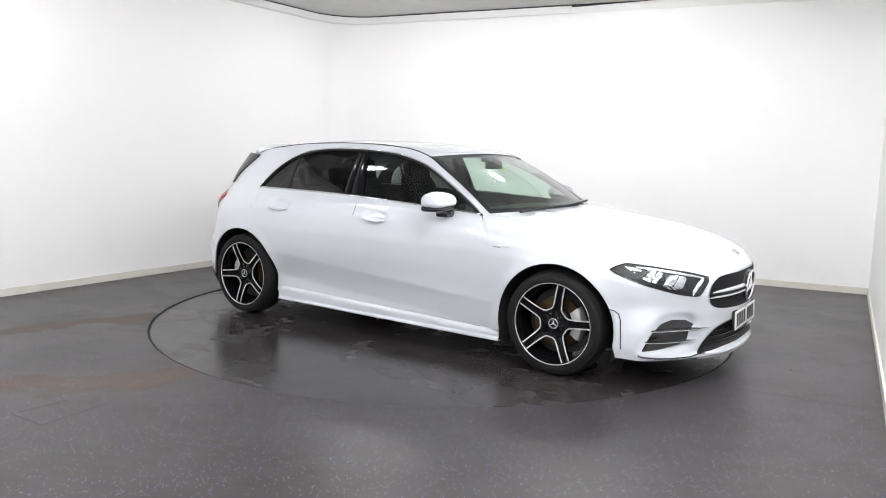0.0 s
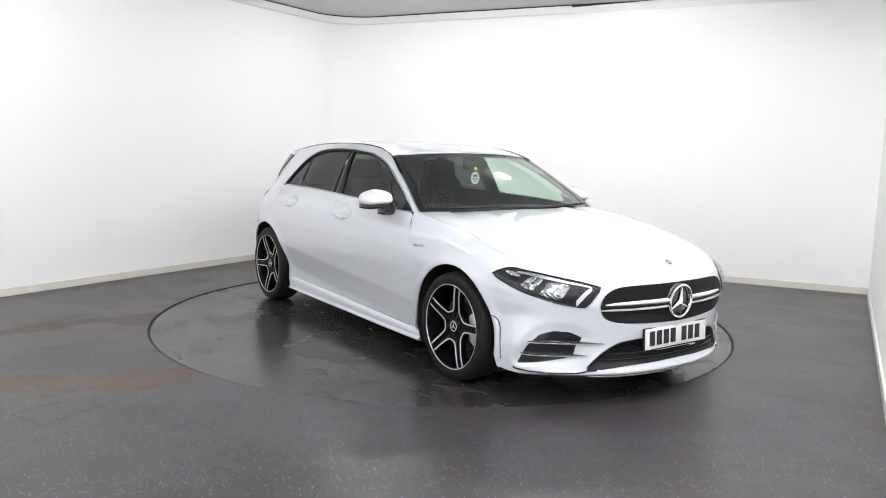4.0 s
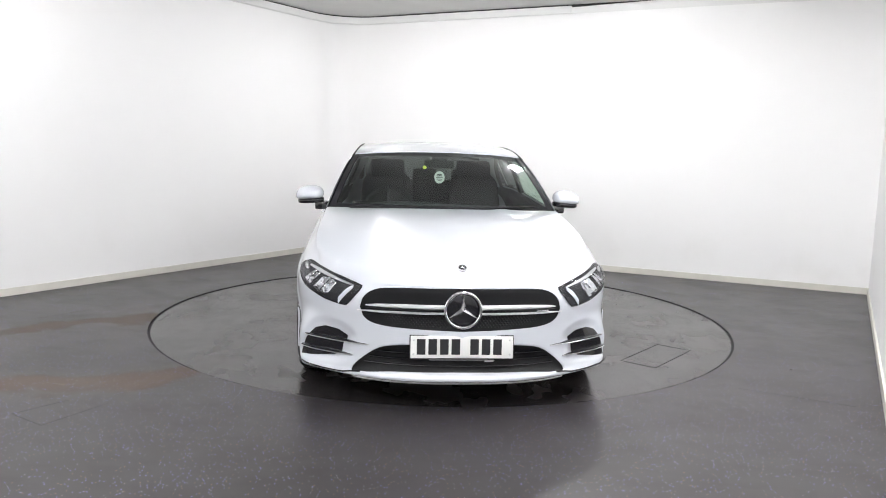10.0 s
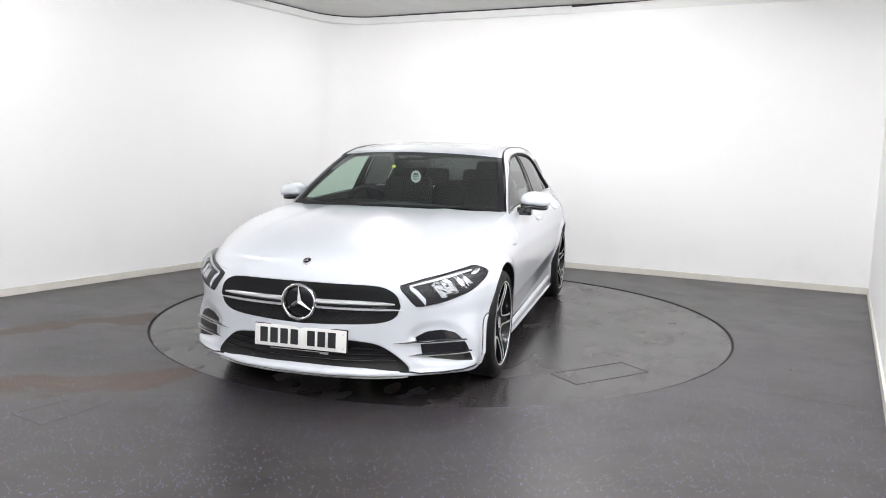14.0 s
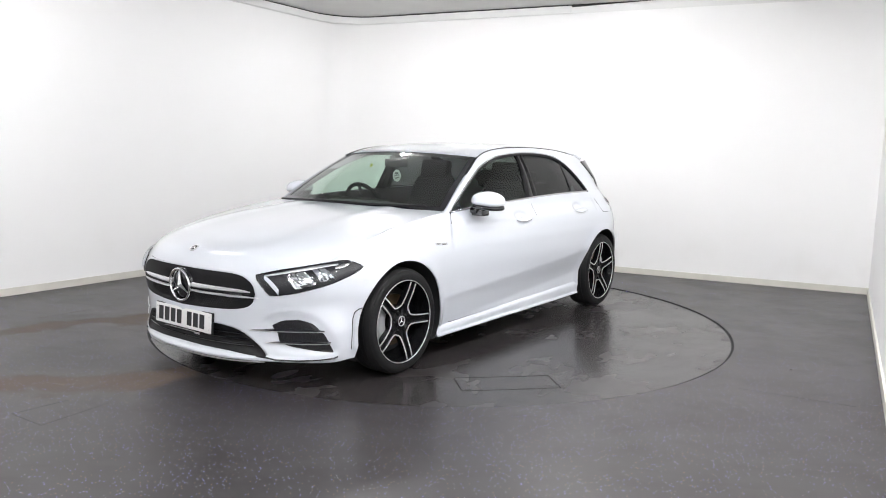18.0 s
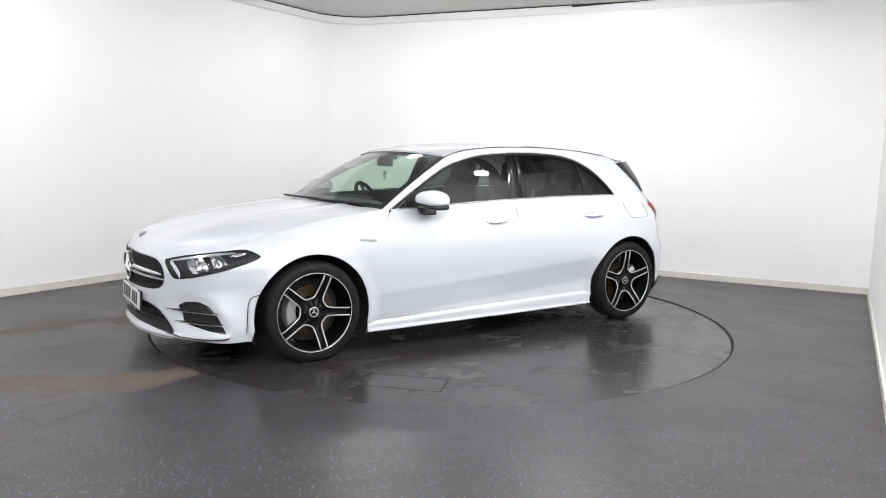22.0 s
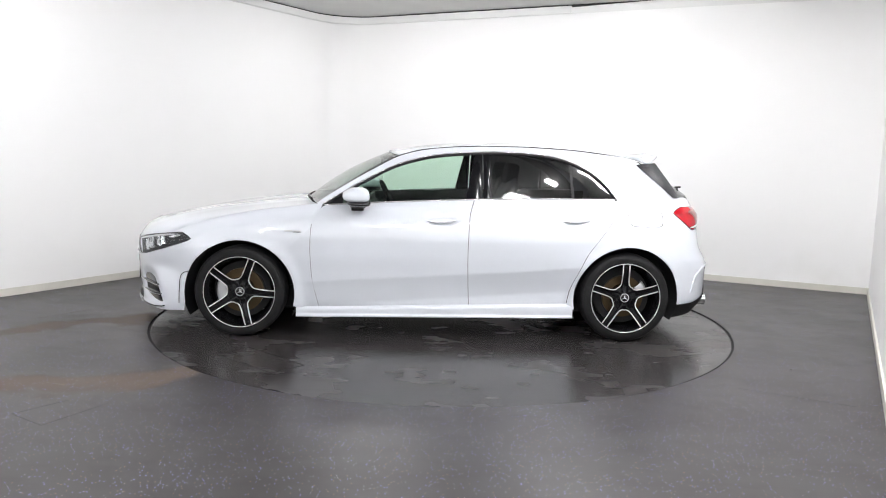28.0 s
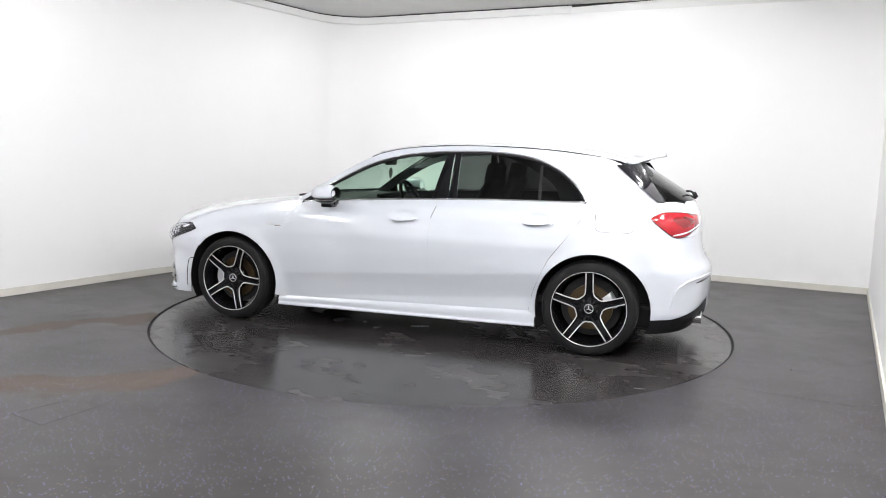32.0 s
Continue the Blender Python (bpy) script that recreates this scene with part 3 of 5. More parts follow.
bonnet_side = lut((0.78, 0.948), (1.0, 0.925), (1.4, 0.865), (1.7, 0.785), (1.83, 0.7285), (1.9, 0.70))
front_top = lut((1.6, 0.735), (1.83, 0.735), (1.95, 0.712), (2.05, 0.692), (2.15, 0.672), (2.24, 0.664), (2.3, 0.664))
G = 0.002
fender_border = [(cut_front(z) + G, z) for z in (0.12, 0.20, 0.3, 0.44, 0.55, 0.64, 0.70, 0.76, 0.8, 0.82, 0.84, 0.855, 0.87, 0.885, 0.9, 0.9125, 0.925)]
fender_border += [(x, bonnet_side(x) - 0.0006) for x in (0.80, 0.9, 1.0, 1.1, 1.2, 1.3, 1.4, 1.5, 1.6, 1.7, 1.78, 1.83)] + [(1.832, 0.7115), (1.84, 0.66)]
tail_border = [(cut_rear(z) - G, z) for z in (0.12, 0.2, 0.3, 0.36, 0.42, 0.47, 0.55, 0.63, 0.714, 0.78, 0.85, 0.9, 0.94, 1.012)]
tail_border += [(-1.4, 1.018), (-1.6, 1.025), (-1.79, 1.03), (-1.86, 1.03), (-1.93, 1.015), (-1.93, 0.90), (-1.93, 0.70), (-1.93, 0.62)]
for s, _ in SIDES:
    bm = bmesh.new()
    polar_panel(bm, s, Vector((HUB_X, HUB_Z)), math.radians(192.5), math.radians(41.3), fender_border, 110)
    part("front_wing", bm, WHITE, car, thick=0.008)
    bm = bmesh.new()
    polar_panel(bm, s, Vector((ARCHES[1], HUB_Z)), math.radians(-12), math.radians(142.65), tail_border)
    part("rear_wing", bm, WHITE, car, thick=0.008)


def bump_cut(z):
    """The edge between front bumper and wing: the arch below, a straight cut above."""
    if z < 0.25:
        return 1.743 + (0.25 - z) * 0.2
    if z < 0.5571:
        return HUB_X + math.sqrt(ARCH_R ** 2 - (z - HUB_Z) ** 2) + 0.001
    if z < 0.7115:
        return 1.6527 + (z - 0.5571) * 1.138
    return 1.8284 - (z - 0.7115) * 0.4


def bumper_point(s, u, v):
    z = 0.5
    for _ in range(3):
        ue = u_skin(bump_cut(z), z)
        uu = ue * u
        z = 0.177 + (front_top(outline(uu).x) - G - 0.177) * v
    return skin(uu, z)


bm = bmesh.new()
grid(bm, lambda u, v: (lambda p: Vector((p.x, p.y * (1 if u < 0.5 else -1), p.z)))(bumper_point(1, abs(1 - 2 * u), v)), 160, 44, flip=True)
front_bumper = part("front_bumper", bm, WHITE, car, thick=0.008)


def rear_point(u, z0, z1, v, x_from):
    z = z0 + (z1 - z0) * v
    ua = u_skin(x_from(z), z)
    return skin(ua + (1 - ua) * u, z)


def rear_cut(z):
    if z < 0.25:
        return -1.758 - (0.25 - z) * 0.1
    if z < 0.5368:
        return ARCHES[1] - math.sqrt(ARCH_R ** 2 - (z - HUB_Z) ** 2) - 0.001
    return max(-1.6845 - (z - 0.5368) * 1.3106, -1.932)


def two_sided(f):
    return lambda u, v: (lambda p: Vector((p.x, p.y * (1 if u < 0.5 else -1), p.z)))(f(1 - abs(1 - 2 * u), v))


bm = bmesh.new()
grid(bm, two_sided(lambda u, v: rear_point(u, 0.27, 0.80, v, rear_cut)), 80, 34)
part("rear_bumper", bm, WHITE, car, thick=0.008)
bm = bmesh.new()
grid(bm, two_sided(lambda u, v: rear_point(u, 0.165, 0.268, v, rear_cut)), 80, 8)
part("rear_diffuser", bm, BLACK_PLASTIC, car, "black plastic diffuser", thick=0.008)
bm = bmesh.new()
grid(bm, two_sided(lambda u, v: rear_point(u, 0.803, 1.03, v, rear_cut)), 60, 14)
tailgate = part("tailgate", bm, WHITE, car, thick=0.008)

# bonnet
crown_mid = lut((0, 0.664), (0.025, 0.715), (0.055, 0.752), (0.2, 0.81), (0.47, 0.878), (0.8, 0.932), (1.0, 0.955))


EDGE_Y0 = skin(u_skin(1.83, 0.735), front_top(1.83)).y


def bonnet_point(b, a):
    """b: -1 to 1 across, a: 0 at the nose to 1 at the windscreen."""
    s, k = (1 if b >= 0 else -1), abs(b)
    u1 = u_skin(1.83, 0.735)
    uu = u1 * k
    f = skin(uu, front_top(outline(uu).x))
    rear = Vector((0.98 - 0.14 * k * k, 0.735 * k, 0))
    x = f.x + (rear.x - f.x) * a
    edge_x = 1.83 + (0.84 - 1.83) * a
    edge_y = side_y(edge_x, bonnet_side(edge_x)) - 0.0022
    y = f.y * (1 - a) + rear.y * a + (edge_y - (EDGE_Y0 * (1 - a) + 0.735 * a)) * k ** 2
    w = k ** 2.2
    z = (1 - w) * crown_mid(a) + w * bonnet_side(edge_x)
    z += (f.z - (1 - w) * 0.664 - w * 0.7285) * max(0, 1 - a / 0.3) ** 2
    # two soft creases that run to the badge
    z += 0.006 * math.exp(-((k - 0.52) / 0.08) ** 2) * smooth(a / 0.3)
    return Vector((x, s * y, z))


bm = bmesh.new()
grid(bm, lambda u, v: bonnet_point(2 * u - 1, v ** 1.6), 60, 50)
bonnet = part("bonnet", bm, WHITE, car, thick=0.01)

# windscreen, roof, rear window
roof_z = lut((0.36, 1.325), (0.2, 1.352), (0.05, 1.374), (-0.29, 1.399), (-0.6, 1.402), (-0.97, 1.388), (-1.38, 1.345), (-1.55, 1.312))
rail_z = lut((0.95, 0.88), (0.84, 0.945), (0.55, 1.135), (0.25, 1.295), (0.05, 1.342), (-0.29, 1.368), (-0.6, 1.371), (-0.97, 1.357), (-1.38, 1.312), (-1.52, 1.282), (-1.6, 1.22), (-1.79, 1.03))


def rail(x):
    return Vector((x, side_y(x, rail_z(x)), rail_z(x)))


def roof_point(u, v):
    b = 2 * u - 1
    front, back = 0.256 + 0.104 * (1 - b * b), -1.53 - 0.02 * (1 - b * b)
    x = front + (back - front) * v
    xr = 0.25 + (-1.53 - 0.25) * v
    e = rail(xr)
    zc = roof_z(x)
    return Vector((x, b * (e.y - 0.012), e.z + (zc - e.z) * (1 - abs(b) ** 2.4)))


bm = bmesh.new()
grid(bm, roof_point, 36, 50, flip=True)
roof = part("roof", bm, WHITE, car, thick=0.0025)


def screen_point(u, v):
    b = 2 * u - 1
    e = rail(0.835 + (0.25 - 0.835) * v)
    base, top = Vector((1.0, 0, 0.945)), Vector((0.352, 0, 1.324))
    mid = base.lerp(top, v) + Vector((0.03, 0, 0.025)) * math.sin(math.pi * v)
    w = 1 - abs(b) ** 2.2
    return Vector((e.x + (mid.x - e.x) * w, b * (e.y - 0.014), e.z + (mid.z - e.z) * w - 0.004))


bm = bmesh.new()
grid(bm, lambda u, v: screen_point(u, v * 1.015), 30, 24, flip=False)
windscreen = part("windscreen", bm, GLASS_SCREEN, car, "clear tinted windscreen glass")
# the roof's front edge, turned down onto the glass
bm = bmesh.new()
grid(bm, lambda u, v: roof_point(u, 0).lerp(screen_point(u, 0.985) + Vector((0.002, 0, 0.003)), v), 36, 2, flip=False)
part("roof_edge", bm, WHITE, roof, "white front edge of the roof")


def rear_glass_point(u, v):
    b = 2 * u - 1
    x = -1.52 + (-1.82 + 1.52) * v
    e = rail(max(x, -1.79))
    w = 1 - abs(b) ** 2.4
    mid = Vector((-1.60, 0, 1.285)).lerp(Vector((-2.0, 0, 1.035)), v)
    ex = Vector((-1.515, 0, 1.262)).lerp(Vector((-1.80, 0, 1.03)), v)
    return Vector((ex.x + (mid.x - ex.x) * w, b * (side_y(ex.x, ex.z) - 0.004), ex.z + (mid.z - ex.z) * w))


bm = bmesh.new()
grid(bm, rear_glass_point, 30, 16, flip=True)
part("rear_window", bm, GLASS_DARK, car, "dark tinted rear window")

# side frames: pillars and roof rails round the window opening
day_top = path([(0.795, 0.937), (0.69, 1.003), (0.53, 1.099), (0.29, 1.222), (0.05, 1.290), (-0.16, 1.316), (-0.354, 1.327), (-0.55, 1.329), (-0.70, 1.322), (-0.83, 1.308), (-0.94, 1.283),
                (-1.05, 1.24), (-1.137, 1.190), (-1.22, 1.12), (-1.27, 1.06), (-1.297, 1.014)])
frame_top = path([(0.845, 0.945), (0.72, 1.03), (0.55, 1.135), (0.40, 1.22), (0.25, 1.295), (0.05, 1.342), (-0.29, 1.368), (-0.6, 1.371), (-0.97, 1.357), (-1.2, 1.335), (-1.38, 1.312),
                  (-1.515, 1.265), (-1.62, 1.175), (-1.72, 1.09), (-1.79, 1.033)])


def pane_column(x):
    """Belt and window top at x."""
    lo, hi = 0.0, 1.0
    for _ in range(24):
        mid = (lo + hi) / 2
        if day_top(mid).x > x:
            lo = mid
        else:
            hi = mid
    return belt(x) + 0.006, day_top(lo).y


def pane(bm, s, xa0, xa1, xb0, xb1, n=24, m=10, out=-0.012):
    """Glass between two leaning edges, each given at belt and top."""
    def f(u, v):
        x = 0
        vv = v
        for _ in range(2):
            xa, xb = xa0 + (xa1 - xa0) * vv, xb0 + (xb1 - xb0) * vv
            x = xa + (xb - xa) * u
        z0, z1 = pane_column(x)
        return on_side(s, x, z0 + (max(z1, z0) - z0) * v, out)
    grid(bm, f, n, m, flip=s < 0)


for s, _ in SIDES:
    bm = bmesh.new()
    grid(bm, lambda u, v: (lambda p: on_side(s, p.x, p.y))(day_top(u).lerp(frame_top(u), v)), 90, 6, flip=s < 0)
    part("side_frame", bm, WHITE, car, "white roof rail and pillars", thick=0.03)
    bm = bmesh.new()
    pane(bm, s, 0.785, 0.785, -0.214, -0.284)
    part("front_side_glass", bm, GLASS_FRONT, doors["front_door", s], "green tinted side glass")
    bm = bmesh.new()
    pane(bm, s, -0.40, -0.382, -0.978, -0.965)
    part("rear_side_glass", bm, GLASS_DARK, doors["rear_door", s], "dark privacy glass")
    bm = bmesh.new()
    pane(bm, s, -0.992, -0.979, -1.293, -1.293)
    part("quarter_glass", bm, GLASS_DARK, doors["rear_door", s], "dark privacy glass")
    # two gloss black pillar faces, slightly bowed, with the doors' gap between them
    for key, x0, x1 in (("front_door", -0.214, -0.333), ("rear_door", -0.340, -0.40)):
        bm = bmesh.new()

        def face(u, v):
            lean = (0.07 if x0 > -0.3 else 0.018) * v * (1 if x0 > -0.3 else -1) * -1 * (u if x0 < -0.3 else 1 - u)
            x = x0 + (x1 - x0) * u + lean
            z0, z1 = pane_column(x)
            return on_side(s, x, z0 + (z1 - z0) * v, -0.008 + 0.007 * (1 - (2 * u - 1) ** 2))
        grid(bm, face, 8, 10, flip=s < 0)
        part("door_pillar", bm, PILLAR_BLACK, doors[key, s], "gloss black door pillar", thick=0.02)
    bm = bmesh.new()
    pane(bm, s, -0.975, -0.962, -0.994, -0.981, 2, 8, -0.008)
    part("window_divider", bm, BLACK_PLASTIC, doors["rear_door", s], "black window divider", thick=0.012)

# sills
for s, _ in SIDES:
    bm = bmesh.new()
    prof = path([(0.80, 0.149), (0.836, 0.150), (0.846, 0.155), (0.847, 0.163), (0.838, 0.171), (0.839, 0.21), (0.837, 0.24), (0.822, 0.256)])
    def sill(u, v):
        x = 0.977 + (-0.997 - 0.977) * u
        q = prof(v)
        lift = (sill_top(x) - 0.25) * smooth((q.y - 0.15) / 0.1) - 0.008 * (q.y < 0.17) * (1 - 2 * u)
        return Vector((x, s * (q.x + 0.004 * smooth(u * 8) * smooth((1 - u) * 8)), q.y + lift))
    grid(bm, sill, 24, 14, flip=s < 0)
    part("side_skirt", bm, WHITE, car, "white side skirt", thick=0.006)

# underbody and wheel housings
bm = bmesh.new()
box(bm, (-1.95, -0.60, 0.16), (2.05, 0.60, 0.32), 0.03)
box(bm, (-1.0, -0.80, 0.155), (0.96, 0.80, 0.30), 0.02)
part("underbody", bm, GAP, car, "black underbody", smooth=False)
for hx in ARCHES:
    for s, _ in SIDES:
        bm = bmesh.new()
        def liner(u, v):
            a = math.radians(-25 + 230 * u)
            x, z = hx + math.cos(a) * 0.393, HUB_Z + math.sin(a) * 0.393
            return Vector((x, s * (side_y(x, z) - 0.016 - 0.33 * v), z))
        grid(bm, liner, 40, 4, flip=s > 0)
        grid(bm, lambda u, v: Vector((hx + (2 * u - 1) * 0.40, s * 0.535, 0.14 + 0.57 * v)), 2, 2)
        part("wheel_housing", bm, GAP, car, "black wheel arch liner")

# dark seals behind the shut lines
for s, _ in SIDES:
    for cut, z0, z1 in ((cut_front, 0.24, 0.93), (cut_mid, 0.25, 0.99), (cut_rear, 0.27, 1.0)):
        bm = bmesh.new()
        grid(bm, lambda u, v: (lambda z: on_side(s, cut(z) + (u - 0.5) * 0.05, z, -0.014))(z0 + (z1 - z0) * v), 2, 24)
        part("door_seal", bm, GAP, car, "black rubber door seal")
    bm = bmesh.new()
    grid(bm, lambda u, v: (lambda x: on_side(s, x, bonnet_side(x) - 0.03 + 0.026 * u, -0.014))(0.84 + 0.98 * v), 2, 24)
    part("bonnet_seal", bm, GAP, car, "black rubber seal")
bm = bmesh.new()
grid(bm, two_sided(lambda u, v: (lambda p: p + Vector((-0.016, -0.004, 0)))(skin(u_skin(1.85, 0.73) * (1 - u), front_top(outline(u_skin(1.85, 0.73) * (1 - u)).x) - 0.02 + 0.021 * v))), 60, 2)
part("bonnet_seal", bm, GAP, car, "black rubber seal")

# ---- fittings laid on the skin: outlines in metres along the skin and up ----
GIRTH = sum((b - a).length for a, b in zip(U_SAMPLES, U_SAMPLES[1:]))


def along(x, z):
    return u_skin(x, z) * GIRTH


def spot(s, q, z, out=0.0):
    """A place on the skin, moved out along its normal."""
    u = q / GIRTH
    p = skin(u, z)
    if out:
        e = 0.002
        du, dz = skin(u + e, z) - skin(u - e, z), skin(u, z + 0.004) - skin(u, z - 0.004)
        n = dz.cross(du)
        if n.length > 1e-12:
            n.normalize()
            if n.y * p.y + n.x * p.x < 0:
                n = -n
            p = p + n * out
    return Vector((p.x, s * p.y, p.z))


def round_off(poly, n=72, soft=0.35):
    """A closed outline with its corners softened."""
    ps = [Vector(p) for p in poly]
    ls = [(ps[(i + 1) % len(ps)] - p).length for i, p in enumerate(ps)]
    total = sum(ls)
    pts = []
    for k in range(n * 3):
        d = total * k / (n * 3)
        for i, l in enumerate(ls):
            if d <= l:
                pts.append(ps[i].lerp(ps[(i + 1) % len(ps)], d / l))
                break
            d -= l
    w = max(1, int(soft * len(pts) / len(ps)))
    m = len(pts)
    return [sum((pts[(i + j) % m] for j in range(-w, w + 1)), Vector((0, 0))) / (2 * w + 1) for i in range(0, m, 3)]


def span(poly, q):
    """Lowest and highest z of an outline at q."""
    zs = []
    for a, b in zip(poly, poly[1:] + poly[:1]):
        if (a[0] - q) * (b[0] - q) <= 0 and a[0] != b[0]:
            zs.append(a[1] + (b[1] - a[1]) * (q - a[0]) / (b[0] - a[0]))
    return (min(zs), max(zs)) if zs else None


def laid_patch(bm, s, poly, out, nu=40, nv=10, swell=0.0, both=False):
    """A sheet laid on the skin inside an outline; both: mirrored across the middle into one sheet."""
    qs = [p[0] for p in poly]
    q0, q1 = min(qs) + 1e-4, max(qs) - 1e-4

    def f(u, v):
        q = q0 + (q1 - q0) * u
        a, b = span(poly, q)
        o = (out(a + (b - a) * v) if callable(out) else out) + swell * (1 - (2 * v - 1) ** 2) * (1 - (2 * u - 1) ** 4)
        if q < 0:
            return spot(-s, -q, a + (b - a) * v, o)
        return spot(s, q, a + (b - a) * v, o)
    grid(bm, f, nu, nv, flip=s > 0)


def inside_depth(poly, q, z):
    """How deep a place lies inside an outline; below zero outside."""
    best, odd = 9.0, False
    for a, b in zip(poly, poly[1:] + poly[:1]):
        ax, az, bx, bz = a[0], a[1], b[0], b[1]
        ex, ez = bx - ax, bz - az
        l2 = ex * ex + ez * ez
        t = min(max(((q - ax) * ex + (z - az) * ez) / l2, 0), 1) if l2 else 0
        d = math.hypot(q - ax - ex * t, z - az - ez * t)
        best = min(best, d)
        if (az > z) != (bz > z) and q < ax + ex * (z - az) / ez:
            odd = not odd
    return best if odd else -best


def qz(*pts):
    return [(along(x, z), z) for x, z in pts]


grille_half = [(0.0, 0.441), (0.20, 0.448), (0.40, 0.456), (0.50, 0.470), (0.545, 0.50), (0.555, 0.54), (0.535, 0.60), (0.475, 0.643), (0.40, 0.652), (0.26, 0.655), (0.0, 0.656)]
FLAP_X = lut((0.23, 1.783), (0.32, 1.779), (0.40, 1.772), (0.43, 1.762), (0.45, 1.745))
grille_half = [(q * 0.968, z) for q, z in grille_half]
GRILLE = round_off([(q, z) for q, z in grille_half] + [(-q, z) for q, z in grille_half[-2:0:-1]], soft=0.45)
low_half = [(0.0, 0.232), (0.36, 0.226), (0.615, 0.196), (0.60, 0.212), (0.515, 0.29), (0.42, 0.352), (0.27, 0.368), (0.0, 0.372)]
LOW = round_off([(q, z) for q, z in low_half] + [(-q, z) for q, z in low_half[-2:0:-1]], soft=0.3)
INTAKE = round_off(qz((2.122, 0.378), (2.088, 0.408), (2.035, 0.414), (1.99, 0.394), (1.952, 0.335), (1.924, 0.27), (1.905, 0.232), (1.99, 0.246), (2.075, 0.270), (2.102, 0.30), (2.097, 0.325)), soft=0.16)
HEADLAMP = round_off(qz((1.69, 0.684), (1.735, 0.706), (1.775, 0.722), (1.93, 0.702), (2.075, 0.677), (2.166, 0.648), (2.136, 0.543), (2.05, 0.562), (1.90, 0.610), (1.78, 0.650)), soft=0.16)

# the nose of the bumper sinks into its openings
RECESS = ((GRILLE, 0.035, 0.016), (LOW, 0.06, 0.02))


def sunk_bumper(u, v):
    s, k = (1 if u < 0.5 else -1), abs(1 - 2 * u)
    p0 = bumper_point(1, k, v)
    q, z = along(p0.x, p0.z) if k > 0.0005 else 0.0, p0.z
    d = 0.0
    for poly, deep, slope in RECESS:
        for qq in ((q, -q) if q < 0.02 else (q,)):
            i = inside_depth(poly, qq, z)
            if i > 0:
                d = max(d, deep * smooth(i / slope))
    # a lip along the lower edge
    lip = 0.014 * math.exp(-((z - 0.193) / 0.012) ** 2) * smooth((0.95 - q) / 0.3)
    # a hollow round the side openings
    i = inside_depth(INTAKE, q, z)
    hollow = 0.012 * smooth(1 + min(i, 0) / 0.06) * smooth((z - 0.215) / 0.03)
    return spot(s, max(q, 1e-4), z, lip - d - hollow)


bm = bmesh.new()
grid(bm, sunk_bumper, 300, 64, flip=True)
old = front_bumper.data
front_bumper.data = mesh_of(bm, "front_bumper", WHITE)
bpy.data.meshes.remove(old)
front_bumper.modifiers.clear()

bm = bmesh.new()
laid_patch(bm, 1, [tuple(p) for p in GRILLE], 0.0015, 80, 20, swell=-0.018)
MESH = material("black honeycomb grille mesh", (0.007, 0.007, 0.008), 0.6, spec=0.2)
grille = part("grille", bm, MESH, car, "black honeycomb grille with twin silver bars")
# honeycomb studs in the lower half
bm = bmesh.new()
for row in range(7):
    for col in range(-30, 31):
        q, z = (col + 0.5 * (row % 2)) * 0.0175, 0.452 + row * 0.0105
        if inside_depth([tuple(p) for p in GRILLE], q, z) > 0.012 and abs(q) > 0.02:
            c = spot(1 if q > 0 else -1, abs(q), z, -0.010 * (1 - ((z - 0.55) / 0.11) ** 2) - 0.001)
            r = 0.0058
            vs = [bm.verts.new(c + Vector((0, math.cos(a) * r, math.sin(a) * r))) for a in [math.radians(60 * k + 30) for k in range(6)]]
            top = bm.verts.new(c + Vector((0.004, 0, 0)))
            for k in range(6):
                bm.faces.new((vs[k], vs[(k + 1) % 6], top))
tagged(part("grille_mesh", bm, BLACK_PLASTIC, grille, "black honeycomb studs", smooth=False), kind="stuff")


def bar(bm, s, pts, out, h, d, n=24):
    """A bar laid along the skin; pts: (q, z, share of the height)."""
    f = path([(q, z, w) for q, z, w in pts])
    rows = []
    for i in range(n + 1):
        q, z, w = f(i / n)
        a = [spot(s, max(q, 1e-3), z + h * w * k, out + d * o) for k, o in ((-0.5, 0), (-0.5, 0.6), (-0.25, 1), (0.25, 1), (0.5, 0.6), (0.5, 0))]
        rows.append([bm.verts.new(p) for p in a])
    for a, b in zip(rows, rows[1:]):
        for j in range(6):
            bm.faces.new((a[j], a[(j + 1) % 6], b[(j + 1) % 6], b[j]))
    bm.faces.new(rows[0])
    bm.faces.new(rows[-1][::-1])
    bmesh.ops.recalc_face_normals(bm, faces=bm.faces)


for s, _ in SIDES:
    bm = bmesh.new()
    bar(bm, s, [(0.09, 0.563, 1.0), (0.30, 0.563, 0.9), (0.45, 0.560, 0.7), (0.525, 0.556, 0.35)], -0.016, 0.024, 0.014)
    part("grille_bar", bm, BAR_SILVER, grille, "broad silver grille bar", auto=40)
    bm = bmesh.new()
    bar(bm, s, [(0.09, 0.548, 1.0), (0.45, 0.546, 1.0), (0.53, 0.545, 0.8)], -0.010, 0.004, 0.008)
    part("grille_bar", bm, INK, grille, "dark groove under the grille bar", auto=40)
    bm = bmesh.new()
    bar(bm, s, [(0.09, 0.531, 1.0), (0.45, 0.529, 1.0), (0.548, 0.528, 0.8)], -0.014, 0.0105, 0.016)
    part("grille_bar", bm, BAR_SILVER, grille, "bright silver grille bar", auto=40)
# small bright badge on the grille bar
bm = bmesh.new()
for k in range(5):
    bar(bm, 1, [(0.385 + k * 0.015, 0.540, 1), (0.396 + k * 0.015, 0.540, 1)], 0.0, 0.007, 0.003, 2)
part("grille_badge", bm, CHROME, grille, "small chrome lettered badge drawn as bars", smooth=False)


